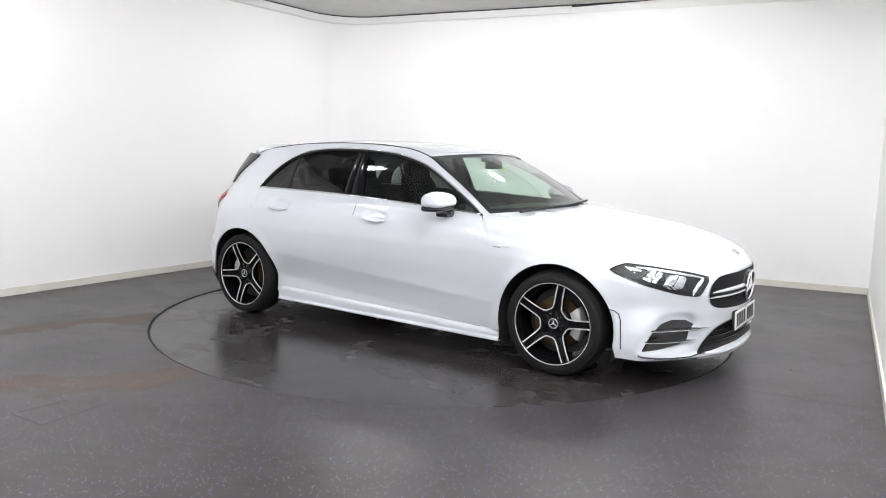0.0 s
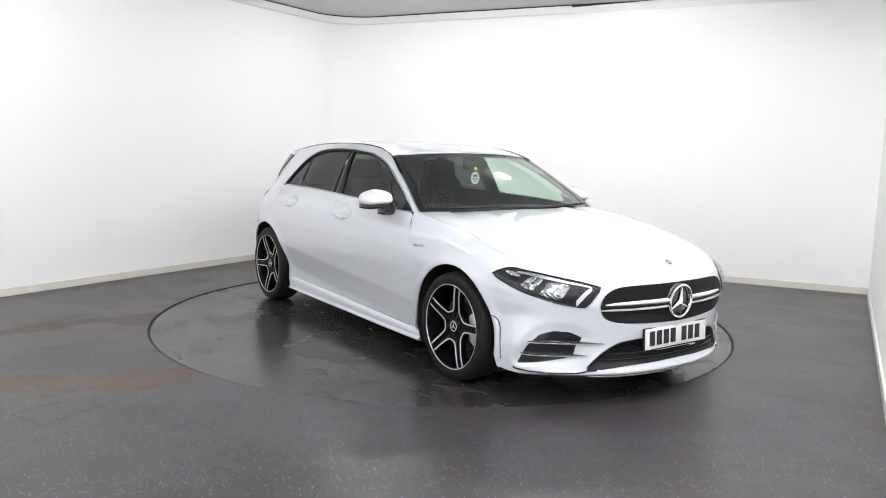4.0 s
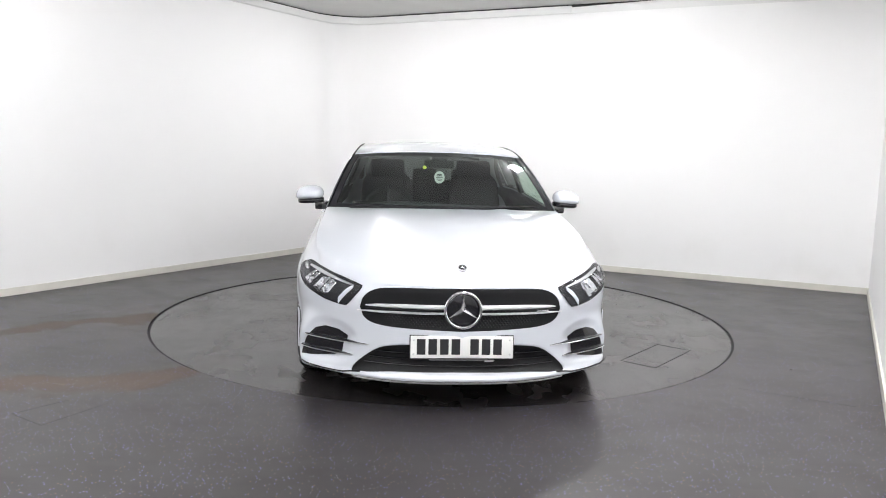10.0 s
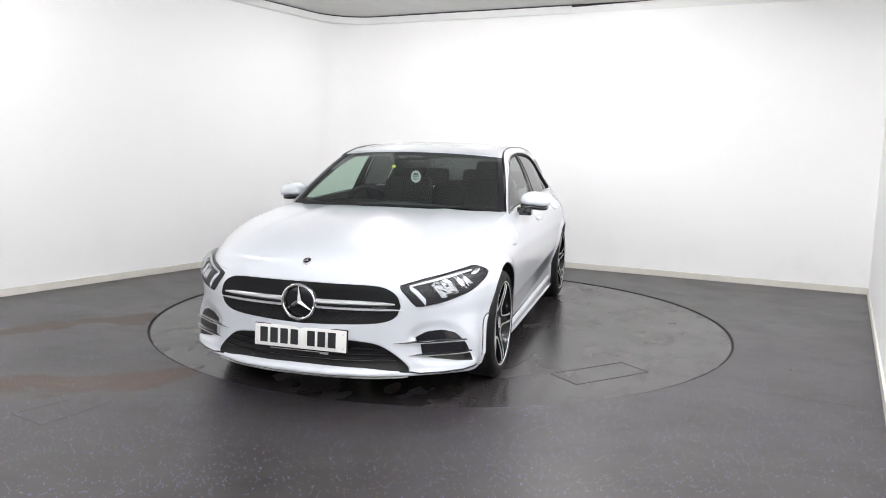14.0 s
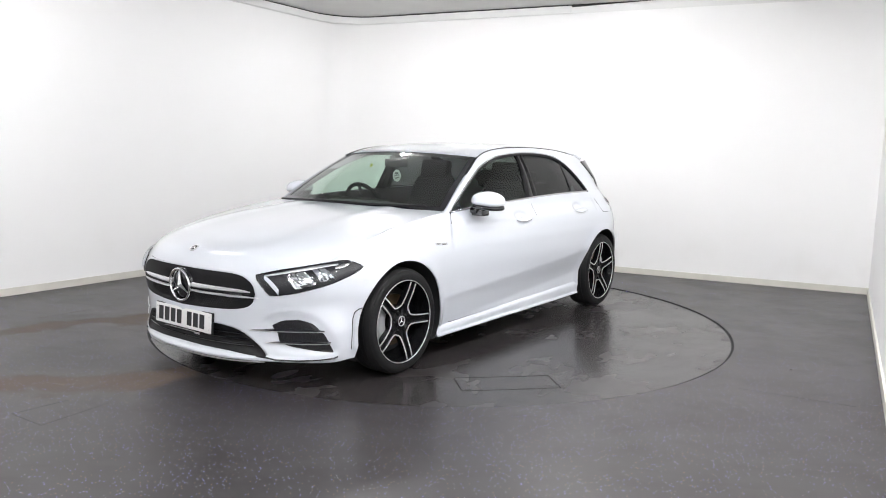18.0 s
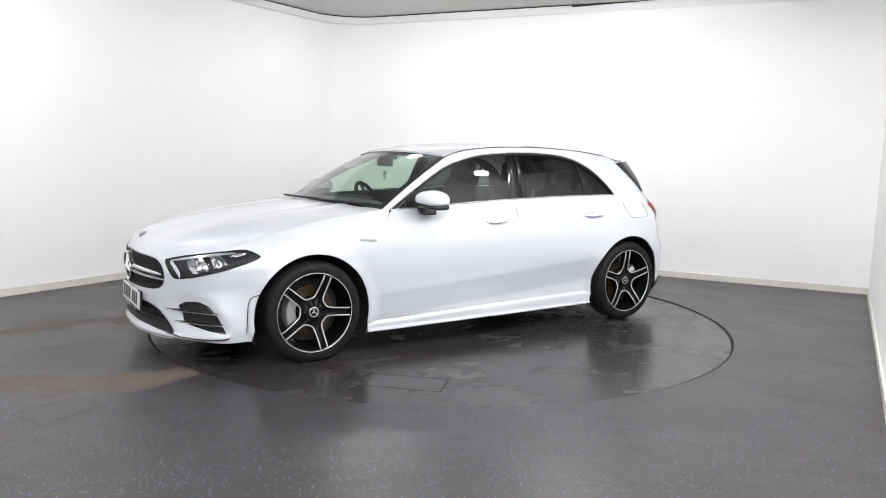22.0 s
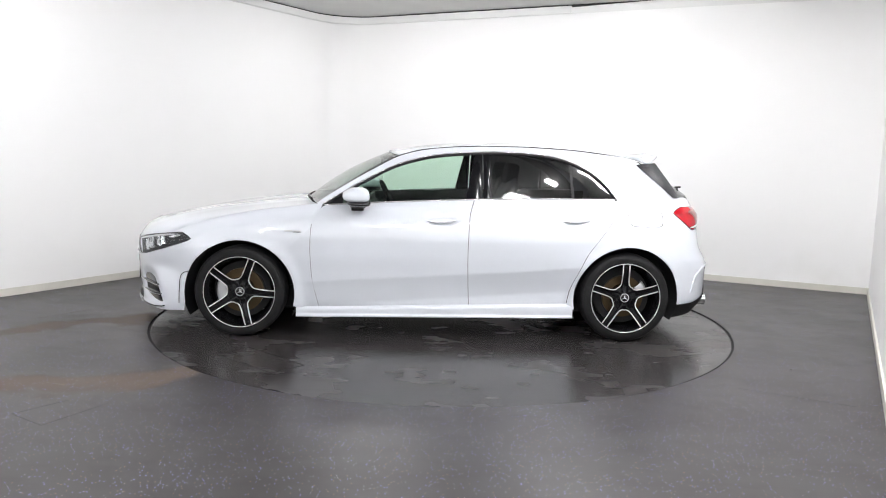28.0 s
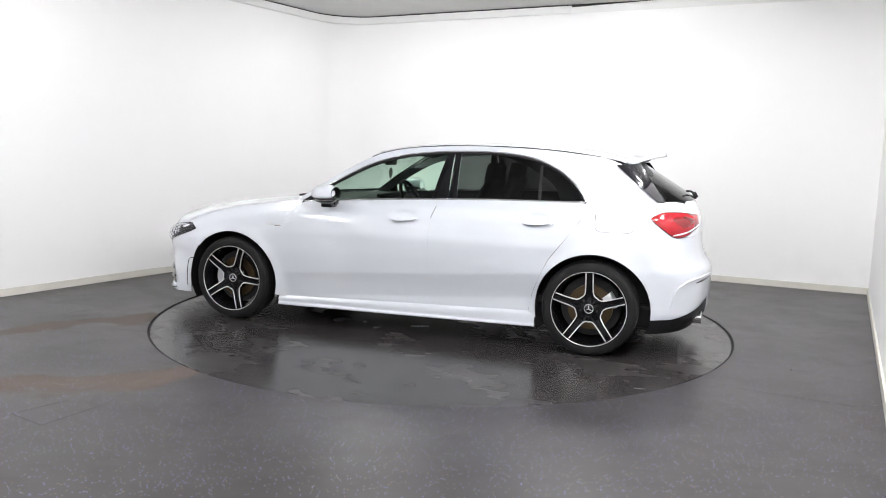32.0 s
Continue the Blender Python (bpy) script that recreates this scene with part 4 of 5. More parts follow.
def star_emblem(bm, r, tubes, thick):
    """A ring with a three-pointed star, facing +x, centred on the origin."""
    def ring_skin(u, v):
        a, b = 2 * math.pi * u, 2 * math.pi * v
        k = r + tubes * math.cos(b)
        return Vector((tubes * math.sin(b), math.cos(a) * k, math.sin(a) * k))
    grid(bm, ring_skin, 56, 10, close_u=True)
    tip = bm.verts.new((thick, 0, 0))
    back = bm.verts.new((-thick * 0.2, 0, 0))
    ring = []
    for i in range(6):
        a = math.radians(90 + 60 * i)
        k = r if i % 2 == 0 else r * 0.17
        ring.append(bm.verts.new((0.0, math.cos(a) * k, math.sin(a) * k)))
    for i in range(6):
        bm.faces.new((tip, ring[i], ring[(i + 1) % 6]))
        bm.faces.new((back, ring[(i + 1) % 6], ring[i]))


emblem_at = Matrix.Translation((2.272, 0, 0.553)) @ Euler((0, radians(3), 0)).to_matrix().to_4x4()
bm = bmesh.new()
star_emblem(bm, 0.089, 0.0082, 0.016)
bmesh.ops.transform(bm, matrix=emblem_at @ Matrix.Translation((0.014, 0, 0)), verts=bm.verts)
emblem = part("emblem", bm, CHROME, car, "large chrome ring with a three-pointed star", auto=30)
bm = bmesh.new()
lathe(bm, [(0.0001, 0.006), (0.07, 0.006), (0.094, 0.0), (0.096, -0.02)], 48, "z", emblem_at @ Euler((0, radians(90), 0)).to_matrix().to_4x4())
part("emblem_plate", bm, BLACK_GLOSS, emblem, "gloss black round plate")
bm = bmesh.new()
at = Matrix.Translation((2.190, 0, 0.7535)) @ Euler((0, radians(-58), 0)).to_matrix().to_4x4()
star_emblem(bm, 0.024, 0.004, 0.005)
bmesh.ops.transform(bm, matrix=at, verts=bm.verts)
part("bonnet_badge", bm, SATIN, bonnet, "small round silver badge")
bm = bmesh.new()
lathe(bm, [(0.0001, 0.001), (0.024, 0.001), (0.026, -0.006)], 24, "z", at @ Euler((0, radians(90), 0)).to_matrix().to_4x4())
part("badge_disc", bm, BLACK_GLOSS, bonnet, "dark disc of the badge")

# lower grille
bm = bmesh.new()
laid_patch(bm, 1, [tuple(p) for p in LOW], 0.0015, 80, 14, swell=-0.036)
low_grille = part("lower_grille", bm, BLACK_PLASTIC, car, "black lower grille")
bm = bmesh.new()
for z in (0.262, 0.292, 0.322):
    for s, _ in SIDES:
        bar(bm, s, [(0.0, z, 1), (0.25, z, 1), (0.60 - (z - 0.2) * 0.9 - 0.03, z, 1)], -0.013, 0.008, 0.008, 16)
part("lower_grille_slat", bm, BLACK_GLOSS, low_grille, "black slats", smooth=False)
for s, _ in SIDES:
    bm = bmesh.new()
    laid_patch(bm, s, [tuple(p) for p in INTAKE], lambda z: 0.0035 - 0.012 * smooth((z - 0.215) / 0.03), 48, 18)
    intake = part("side_intake", bm, BLACK_GLOSS, car, "gloss black side air intake with two fins")
    for pts in ([(1.95, 0.352, 0.6), (2.02, 0.354, 1), (2.09, 0.353, 1), (2.178, 0.350, 0.2)], [(1.925, 0.288, 0.6), (2.0, 0.287, 1), (2.06, 0.287, 1), (2.135, 0.284, 0.2)]):
        bm = bmesh.new()
        bar(bm, s, [(along(x, z), z, w) for x, z, w in pts], -0.012, 0.016, 0.017, 20)
        fin = part("intake_fin", bm, BLACK_GLOSS, intake, "gloss black fin", auto=35)
        bm = bmesh.new()
        bar(bm, s, [(along(x, z), z - 0.005 * w, 1) for x, z, w in pts], 0.002, 0.0048, 0.005, 20)
        part("fin_edge", bm, SATIN, intake, "silver fin edge", smooth=False)
    # the shelf's shadow line, drawn as a gloss black tube, and the corner flap
    bm = bmesh.new()
    tube(bm, [spot(s, along(x, z), z, 0.010) for x, z in ((1.89, 0.212), (1.91, 0.205), (1.97, 0.199), (2.04, 0.195), (2.11, 0.196), (2.135, 0.203), (2.165, 0.208))], 0.0042, 6)
    part("shelf_shadow_line", bm, BLACK_GLOSS, front_bumper, "black line drawn as the shadow along the lower edge")
    bm = bmesh.new()
    flap = [(1.790, 0.232), (1.786, 0.32), (1.780, 0.40), (1.768, 0.436), (1.745, 0.452), (1.712, 0.458)]
    tube(bm, [spot(s, along(x, z), z, 0.0015) for x, z in flap], 0.0028, 6)
    part("air_curtain_slot", bm, BLACK_GLOSS, front_bumper, "dark air outlet slot")
    bm = bmesh.new()
    def flap_face(u, v):
        z = 0.235 + (0.447 - 0.235) * v
        xo = FLAP_X(z)
        xi = bump_cut(z) + 0.006
        return spot(s, along(xi + (xo - xi) * u, z), z, 0.008 * smooth(u * 4) * smooth((1 - u) * 6))
    grid(bm, flap_face, 8, 14, flip=s > 0)
    part("air_curtain_flap", bm, WHITE, front_bumper, "white flap behind the air outlet", thick=0.006)
# bright strip under the nose
for s, _ in SIDES:
    bm = bmesh.new()
    bar(bm, s, [(0.0, 0.181, 1), (0.3, 0.180, 1), (0.5, 0.181, 0.8), (0.58, 0.184, 0.3)], 0.010, 0.007, 0.006, 24)
    part("nose_strip", bm, SATIN, front_bumper, "silver strip under the nose", smooth=False)

# number plate: characters drawn as plain bars
def plate_matrix(x, z, tilt, back=False):
    m = Matrix.Translation((x, 0, z)) @ Euler((0, radians(tilt), 0)).to_matrix().to_4x4()
    return m @ Euler((0, 0, math.pi)).to_matrix().to_4x4() if back else m


plate_at = plate_matrix(2.268, 0.362, -3)
bm = bmesh.new()
box(bm, (-0.012, -0.263, -0.061), (0.0, 0.263, 0.060), 0.004)
bmesh.ops.transform(bm, matrix=plate_at, verts=bm.verts)
holder = part("plate_holder", bm, BLACK_PLASTIC, car, "black number plate holder", auto=40)
bm = bmesh.new()
box(bm, (0.001, -0.258, -0.0565), (0.006, 0.258, 0.0565), 0.002)
bmesh.ops.transform(bm, matrix=plate_at, verts=bm.verts)
plate = part("number_plate", bm, PLATE_WHITE, holder, "white number plate with black bars", auto=40)
for y in (-0.205, -0.147, -0.089, -0.031, 0.063, 0.121, 0.179):
    bm = bmesh.new()
    box(bm, (0.0062, y - 0.0215, -0.038), (0.0072, y + 0.0215, 0.041))
    bmesh.ops.transform(bm, matrix=plate_at, verts=bm.verts)
    part("plate_bar", bm, INK, holder, "black bar in place of a character", smooth=False)
for y0, y1, z0, z1 in ((-0.06, 0.10, -0.0525, -0.0505), (-0.165, 0.165, -0.066, -0.063), (0.115, 0.16, -0.0735, -0.064)):
    bm = bmesh.new()
    box(bm, (0.0062, y0, z0), (0.0074, y1, z1))
    bmesh.ops.transform(bm, matrix=plate_at, verts=bm.verts)
    part("plate_strip", bm, SATIN, holder, "thin light strip under the plate", smooth=False)
for y in (-0.242, 0.242):
    for z in (-0.036, 0.036):
        bm = bmesh.new()
        lathe(bm, [(0.0001, 0.0085), (0.004, 0.0085), (0.0055, 0.006)], 10, "z", plate_at @ Matrix.Translation((0, y, z)) @ Euler((0, radians(90), 0)).to_matrix().to_4x4())
        part("plate_screw", bm, SATIN, holder, "plate screw")

# headlamps
dice = random.Random(5)
for s, _ in SIDES:
    poly = [tuple(p) for p in HEADLAMP]
    bm = bmesh.new()
    laid_patch(bm, s, poly, 0.002, 44, 12)
    lamp = part("headlamp", bm, LAMP_DARK, car, "dark headlamp with two lenses and a bright corner strip")
    # two bright modules, each with a dark divider and a lens
    for quad, lx, lz in ((((2.072, 0.655), (1.99, 0.672), (1.972, 0.603), (2.06, 0.582)), 2.025, 0.628), (((1.965, 0.680), (1.905, 0.688), (1.878, 0.642), (1.948, 0.618)), 1.925, 0.657)):
        mod = [tuple(p) for p in round_off(qz(*quad), 48, 0.2)]
        bm = bmesh.new()
        laid_patch(bm, s, mod, 0.005, 9, 7, swell=0.004)
        for v in bm.verts:
            v.co += Vector((dice.uniform(-1, 1), dice.uniform(-1, 1), dice.uniform(-1, 1))) * 0.004
        part("lamp_module", bm, CRYSTAL, lamp, "bright faceted lamp module", smooth=False)
        bm = bmesh.new()
        bar(bm, s, [(along(lx + 0.012, lz + 0.026), lz + 0.026, 1), (along(lx - 0.004, lz - 0.028), lz - 0.028, 1)], 0.006, 0.007, 0.004, 4)
        part("module_divider", bm, LAMP_DARK, lamp, "dark divider of the module", smooth=False)
    # a bright strip down the inner end and along the top
    bm = bmesh.new()
    bar(bm, s, [(along(2.140, 0.640), 0.640, 0.6), (along(2.125, 0.605), 0.605, 1), (along(2.108, 0.565), 0.565, 1)], 0.006, 0.030, 0.004, 10)
    part("daylight_strip", bm, material("milky light guide", (0.72, 0.74, 0.80), 0.25, coat=0.5), lamp, "milky light strip", auto=40)
    bm = bmesh.new()
    bar(bm, s, [(along(2.135, 0.646), 0.646, 0.7), (along(2.05, 0.668), 0.668, 1), (along(1.93, 0.690), 0.690, 1), (along(1.83, 0.700), 0.700, 0.6)], 0.005, 0.011, 0.005, 24)
    part("daylight_strip", bm, SATIN, lamp, "silver upper strip", auto=40)
    bm = bmesh.new()
    bar(bm, s, [(along(1.86, 0.683), 0.683, 0.4), (along(1.82, 0.690), 0.690, 1), (along(1.775, 0.700), 0.700, 0.4)], 0.006, 0.016, 0.006, 10)
    part("side_reflector", bm, CHROME, lamp, "small bright facet", auto=40)
    bm = bmesh.new()
    laid_patch(bm, s, poly, 0.008, 40, 10, swell=0.016)
    part("lamp_cover", bm, CLEAR_LENS, lamp, "clear lamp cover")
    bm = bmesh.new()
    tube(bm, [spot(s, q, z, 0.004) for q, z in poly[::2]], 0.0035, 6, True)
    part("lamp_rim", bm, BLACK_GLOSS, lamp, "black lamp edge")

# tail lamps
TAIL = round_off(qz((-1.712, 0.925), (-1.79, 0.964), (-1.90, 0.962), (-1.975, 0.945)) + [(GIRTH - 0.33, 0.935), (GIRTH - 0.31, 0.90), (GIRTH - 0.33, 0.862)]
                 + qz((-1.985, 0.836), (-1.935, 0.806), (-1.875, 0.800), (-1.80, 0.858)), soft=0.3)
for s, _ in SIDES:
    poly = [tuple(p) for p in TAIL]
    bm = bmesh.new()
    laid_patch(bm, s, poly, 0.004, 40, 12, swell=0.016)
    lamp = part("tail_lamp", bm, RED_LENS, car, "glossy red tail lamp with a clear lower strip")
    bm = bmesh.new()
    bar(bm, s, [(along(-1.86, 0.818), 0.818, 0.5), (along(-1.92, 0.828), 0.828, 1), (along(-1.98, 0.852), 0.852, 1), (GIRTH - 0.38, 0.868, 0.6)], 0.006, 0.014, 0.010, 14)
    part("reversing_lens", bm, PLATE_WHITE, lamp, "clear white lower lens", auto=40)
    bm = bmesh.new()
    laid_patch(bm, s, [(q * 0.5 + (along(-1.93, 0.9)) * 0.5, (z - 0.89) * 0.5 + 0.895) for q, z in poly], 0.014, 20, 8, swell=0.010)
    part("lamp_core", bm, material("deep red lens", (0.20, 0.002, 0.006), 0.15, coat=0.5), lamp, "darker red inner lens")
    bm = bmesh.new()
    tube(bm, [spot(s, q, z, 0.003) for q, z in poly[::2]], 0.003, 6, True)
    part("lamp_rim", bm, BLACK_GLOSS, lamp, "black lamp edge")

# dark inner trim of pillars and roof rails
for s, _ in SIDES:
    bm = bmesh.new()
    grid(bm, lambda u, v: (lambda p: on_side(s, p.x, p.y, -0.033))(day_top(u).lerp(frame_top(u), -0.35 + 1.3 * v)), 70, 4)
    part("pillar_trim", bm, CABIN, car, "dark inner pillar trim")
# bright trim round the side windows, black line along the roof edge
for s, _ in SIDES:
    bm = bmesh.new()
    tube(bm, [on_side(s, x, belt(x) + 0.003, 0.003) for x in [0.79 - 2.085 * i / 40 for i in range(41)]], 0.006, 6, flat=0.7)
    part("window_trim", bm, TRIM, car, "bright strip under the side windows")
    bm = bmesh.new()
    tube(bm, [(lambda p: on_side(s, p.x, p.y + 0.004, 0.002))(day_top(i / 60)) for i in range(61)], 0.0055, 6)
    part("window_trim", bm, TRIM, car, "bright strip over the side windows")
    bm = bmesh.new()
    tube(bm, [(lambda p: on_side(s, p.x, p.y - 0.008, -0.006))(day_top(i / 60)) for i in range(61)], 0.011, 6)
    part("window_seal", bm, BLACK_PLASTIC, car, "black window seal")
    bm = bmesh.new()
    tube(bm, [(lambda e: Vector((e.x, s * (e.y - 0.004), e.z + 0.003)))(rail(0.30 - 1.66 * i / 40)) for i in range(41)], 0.0042, 6)
    part("roof_trim", bm, BLACK_PLASTIC, roof, "black line along the roof edge")
# black printed border of the windscreen
for u0, u1, v0, v1 in ((0.0, 0.026, 0, 1), (0.974, 1.0, 0, 1), (0.026, 0.974, 0.0, 0.06)):
    bm = bmesh.new()
    grid(bm, lambda u, v: screen_point(u0 + (u1 - u0) * u, v0 + (v1 - v0) * v) + Vector((0.0022, 0, 0.0033)), 24, 24)
    part("screen_border", bm, BLACK_GLOSS, windscreen, "black printed border of the windscreen")

# door handles, mirrors, badges, filler flap
for s, _ in SIDES:
    for key, x0, x1, z in (("front_door", 0.070, -0.148, 0.852), ("rear_door", -0.882, -1.10, 0.872)):
        bm = bmesh.new()
        f = path([(x0 - 0.008, z - 0.006, 0.1, 0.0), (x0 - 0.03, z - 0.007, 0.5, 0.016), (x0 - 0.065, z - 0.005, 0.9, 0.036), ((x0 + x1) / 2, z - 0.003, 1, 0.042), (x1 + 0.05, z + 0.001, 0.85, 0.034), (x1 + 0.018, z + 0.003, 0.5, 0.02), (x1, z + 0.004, 0.1, 0.0)])
        rows = []
        for i in range(25):
            x, zz, w, o = f(i / 24)
            rows.append([bm.verts.new(on_side(s, x, zz + math.sin(a) * 0.016 * w, o * 0.8 + math.cos(a) * 0.010)) for a in [2 * math.pi * j / 10 for j in range(10)]])
        for a, b in zip(rows, rows[1:]):
            for j in range(10):
                bm.faces.new((a[j], a[(j + 1) % 10], b[(j + 1) % 10], b[j]))
        bmesh.ops.recalc_face_normals(bm, faces=bm.faces)
        handle = part("door_handle", bm, WHITE, doors[key, s], "white pull handle with a bright lower edge")
        bm = bmesh.new()
        tube(bm, [on_side(s, f(t).x, f(t).y - 0.0135 * f(t).z, f(t).w * 0.8 + 0.004) for t in [0.1 + 0.8 * i / 16 for i in range(17)]], 0.0028, 6)
        part("handle_strip", bm, CHROME, doors[key, s], "bright handle edge")
    # door mirror
    bm = bmesh.new()
    def shell(u, v):
        a, b = 2 * math.pi * u, math.pi * (v - 0.5)
        cx, cy, cz = (math.copysign(abs(t) ** 0.75, t) for t in (math.cos(b) * math.cos(a), math.cos(b) * math.sin(a), math.sin(b)))
        x = cx * (0.112 if cx > 0 else 0.072)
        z = cz * (0.060 if cz > 0 else 0.032)
        return Vector((0.535 + x - 0.02 * cy, s * (0.918 + cy * 0.098), 1.012 + z - 0.016 * cy * (cy > 0) - 0.02 * (cx > 0) * cx * 0.3))
    grid(bm, shell, 28, 16, flip=s < 0, close_u=True)
    mirror = part("door_mirror", bm, WHITE, doors["front_door", s], "white door mirror on a black foot")
    bm = bmesh.new()
    def lower(u, v):
        a, b = 2 * math.pi * u, math.pi * (v - 0.5)
        cx, cy, cz = (math.copysign(abs(t) ** 0.7, t) for t in (math.cos(b) * math.cos(a), math.cos(b) * math.sin(a), math.sin(b)))
        return Vector((0.525 + cx * (0.098 if cx > 0 else 0.068) - 0.02 * cy, s * (0.912 + cy * 0.094), 0.968 + cz * 0.024 - 0.008 * cy))
    grid(bm, lower, 24, 12, flip=s < 0, close_u=True)
    box(bm, (0.50, -0.035, -0.03), (0.59, 0.055, 0.03), 0.012, Matrix.Translation((0, s * 0.845, 0.935)))
    box(bm, (0.49, 0.80, 0.922), (0.60, 0.86, 0.962), 0.012) if s > 0 else box(bm, (0.49, -0.86, 0.922), (0.60, -0.80, 0.962), 0.012)
    part("mirror_foot", bm, BLACK_GLOSS, doors["front_door", s], "gloss black mirror foot", auto=50)
    bm = bmesh.new()
    bmesh.ops.create_circle(bm, cap_ends=True, segments=24, radius=1, matrix=Matrix.Translation((0.4615, s * 0.915, 1.010)) @ Euler((0, radians(90), 0)).to_matrix().to_4x4() @ Matrix.Diagonal((0.046, 0.078, 1, 1)))
    part("mirror_glass", bm, material("mirror glass", (0.85, 0.87, 0.88), 0.02, metal=1.0), doors["front_door", s], "silvered mirror glass", smooth=False)
    bm = bmesh.new()
    grid(bm, lambda u, v: (lambda x: on_side(s, x, belt(x) + 0.004 + (max(pane_column(x)[1], belt(x) + 0.005) - belt(x) - 0.004) * v, -0.007))(0.79 - 0.135 * u), 10, 5, flip=s < 0)
    part("mirror_sail", bm, BLACK_GLOSS, doors["front_door", s], "gloss black triangle ahead of the side glass")
    # wing badge as bars
    bm = bmesh.new()
    for k in range(5):
        x = 1.052 - k * 0.012
        box(bm, (x - 0.0085, -0.002, 0.750), (x, 0.003, 0.762), 0, Matrix.Translation((0, s * (side_y(x, 0.756)), 0)))
    for k in range(4):
        x = 0.985 - k * 0.012
        box(bm, (x - 0.010, -0.002, 0.7485), (x, 0.003, 0.7595), 0, Matrix.Translation((0, s * (side_y(x, 0.756)), 0)))
    part("wing_badge", bm, SATIN, car, "small silver badge of plain bars", smooth=False)
    bm = bmesh.new()
    box(bm, (0.936, -0.002, 0.7465), (0.988, 0.0026, 0.7495), 0, Matrix.Translation((0, s * side_y(0.96, 0.748), 0)))
    part("wing_badge", bm, INK, car, "dark bar of the badge", smooth=False)
    if s > 0:
        bm = bmesh.new()
        tube(bm, [on_side(s, x, z, -0.001) for x, z in ((-1.372, 0.945), (-1.372, 0.90), (-1.378, 0.86), (-1.39, 0.842), (-1.41, 0.834), (-1.50, 0.832), (-1.59, 0.832), (-1.612, 0.84), (-1.622, 0.86), (-1.625, 0.90), (-1.622, 0.945))], 0.0022, 6)
        part("filler_flap_gap", bm, GAP, car, "fine shut line of the filler flap")
# character crease low on the doors is part of the skin; the rear bumper's corner blades
for s, _ in SIDES:
    bm = bmesh.new()
    bar(bm, s, [(along(-1.874, 0.35), 0.350, 0.3), (along(-1.893, 0.43), 0.43, 0.6), (along(-1.922, 0.48), 0.48, 0.9), (along(-1.986, 0.523), 0.523, 1), (along(-2.06, 0.535), 0.535, 1), (GIRTH - 0.30, 0.538, 0.6)], -0.002, 0.016, 0.011, 24)
    part("bumper_blade", bm, WHITE, car, "white air blade on the rear bumper corner", auto=60)
    bm = bmesh.new()
    bar(bm, s, [(along(-2.03, 0.512), 0.505, 0.3), (along(-2.08, 0.517), 0.513, 1), (GIRTH - 0.30, 0.518, 0.6)], 0.0, 0.014, 0.003, 12)
    part("bumper_slot", bm, BLACK_GLOSS, car, "black slot under the blade", smooth=False)
    bm = bmesh.new()
    f = path([(-1.762, 0.258), (-1.82, 0.264), (-1.90, 0.278), (-1.99, 0.305), (-2.06, 0.345), (-2.10, 0.385)])
    grid(bm, lambda u, v: (lambda p: spot(s, along(p.x, p.y), 0.172 + (p.y - 0.172) * v, 0.006))(f(u)), 24, 6, flip=s > 0)
    part("diffuser_corner", bm, BLACK_PLASTIC, car, "black diffuser corner")
    bm = bmesh.new()
    m = Matrix.Translation((-2.02, s * 0.50, 0.258)) @ Euler((0, radians(-90), 0)).to_matrix().to_4x4()
    lathe(bm, [(0.040, -0.06), (0.044, 0.05), (0.047, 0.056), (0.044, 0.058), (0.040, 0.05), (0.036, -0.05), (0.0001, -0.05)], 28, "z", m)
    part("tailpipe", bm, CHROME, car, "polished round tailpipe")

# roof spoiler, rear wiper, black side fins of the rear window
def spoiler(u, v):
    b = 2 * u - 1
    lead = roof_point(u, 1.0)
    reach_ = 0.225 * (1 - 0.66 * b * b)
    x = lead.x - reach_ * v
    z = lead.z + (1.318 - 0.045 * abs(b) ** 3 - lead.z) * v - 0.008 * math.sin(math.pi * v) + 0.012 * v ** 3
    return Vector((x, lead.y * (1 - 0.06 * v), z))


bm = bmesh.new()
grid(bm, spoiler, 40, 12, flip=True)
part("roof_spoiler", bm, WHITE, car, "white roof spoiler", thick=0.026, auto=40).modifiers["thickness"].use_rim = True
for s, _ in SIDES:
    bm = bmesh.new()
    def fin(u, v):
        top, low = Vector((-1.472, 1.266)), Vector((-1.752, 1.03))
        a = top.lerp(low, u)
        w = 0.105 * (1 - u) + 0.045
        return Vector((a.x - w * v, s * (side_y(a.x, a.y) + 0.004 - 0.034 * v * v), a.y - 0.002 + 0.012 * v * (1 - u)))
    grid(bm, fin, 16, 5, flip=s > 0)
    part("rear_window_fin", bm, BLACK_GLOSS, car, "gloss black fin beside the rear window", thick=0.008)
bm = bmesh.new()
tube(bm, [(-1.985, 0.0, 1.06), (-1.96, 0.06, 1.085), (-1.93, 0.25, 1.095)], 0.008, 6)
lathe(bm, [(0.0001, 0.03), (0.022, 0.028), (0.026, 0.0)], 20, "z", Matrix.Translation((-1.975, 0.0, 1.05)) @ Euler((0, radians(-60), 0)).to_matrix().to_4x4())
part("rear_wiper", bm, BLACK_PLASTIC, car, "black rear wiper")
for pts in (([(0.985, -0.10, 0.958), (0.97, 0.25, 0.966), (0.89, 0.66, 0.972)]), ([(0.985, -0.62, 0.955), (1.0, -0.30, 0.962), (0.98, 0.05, 0.966)])):
    bm = bmesh.new()
    tube(bm, [path(pts)(i / 14) for i in range(15)], 0.008, 6)
    part("wiper", bm, BLACK_PLASTIC, car, "black windscreen wiper")

# ---- wheels ----
def face_y(r):
    return 0.060 + 0.024 * smooth((r - 0.05) / 0.17)


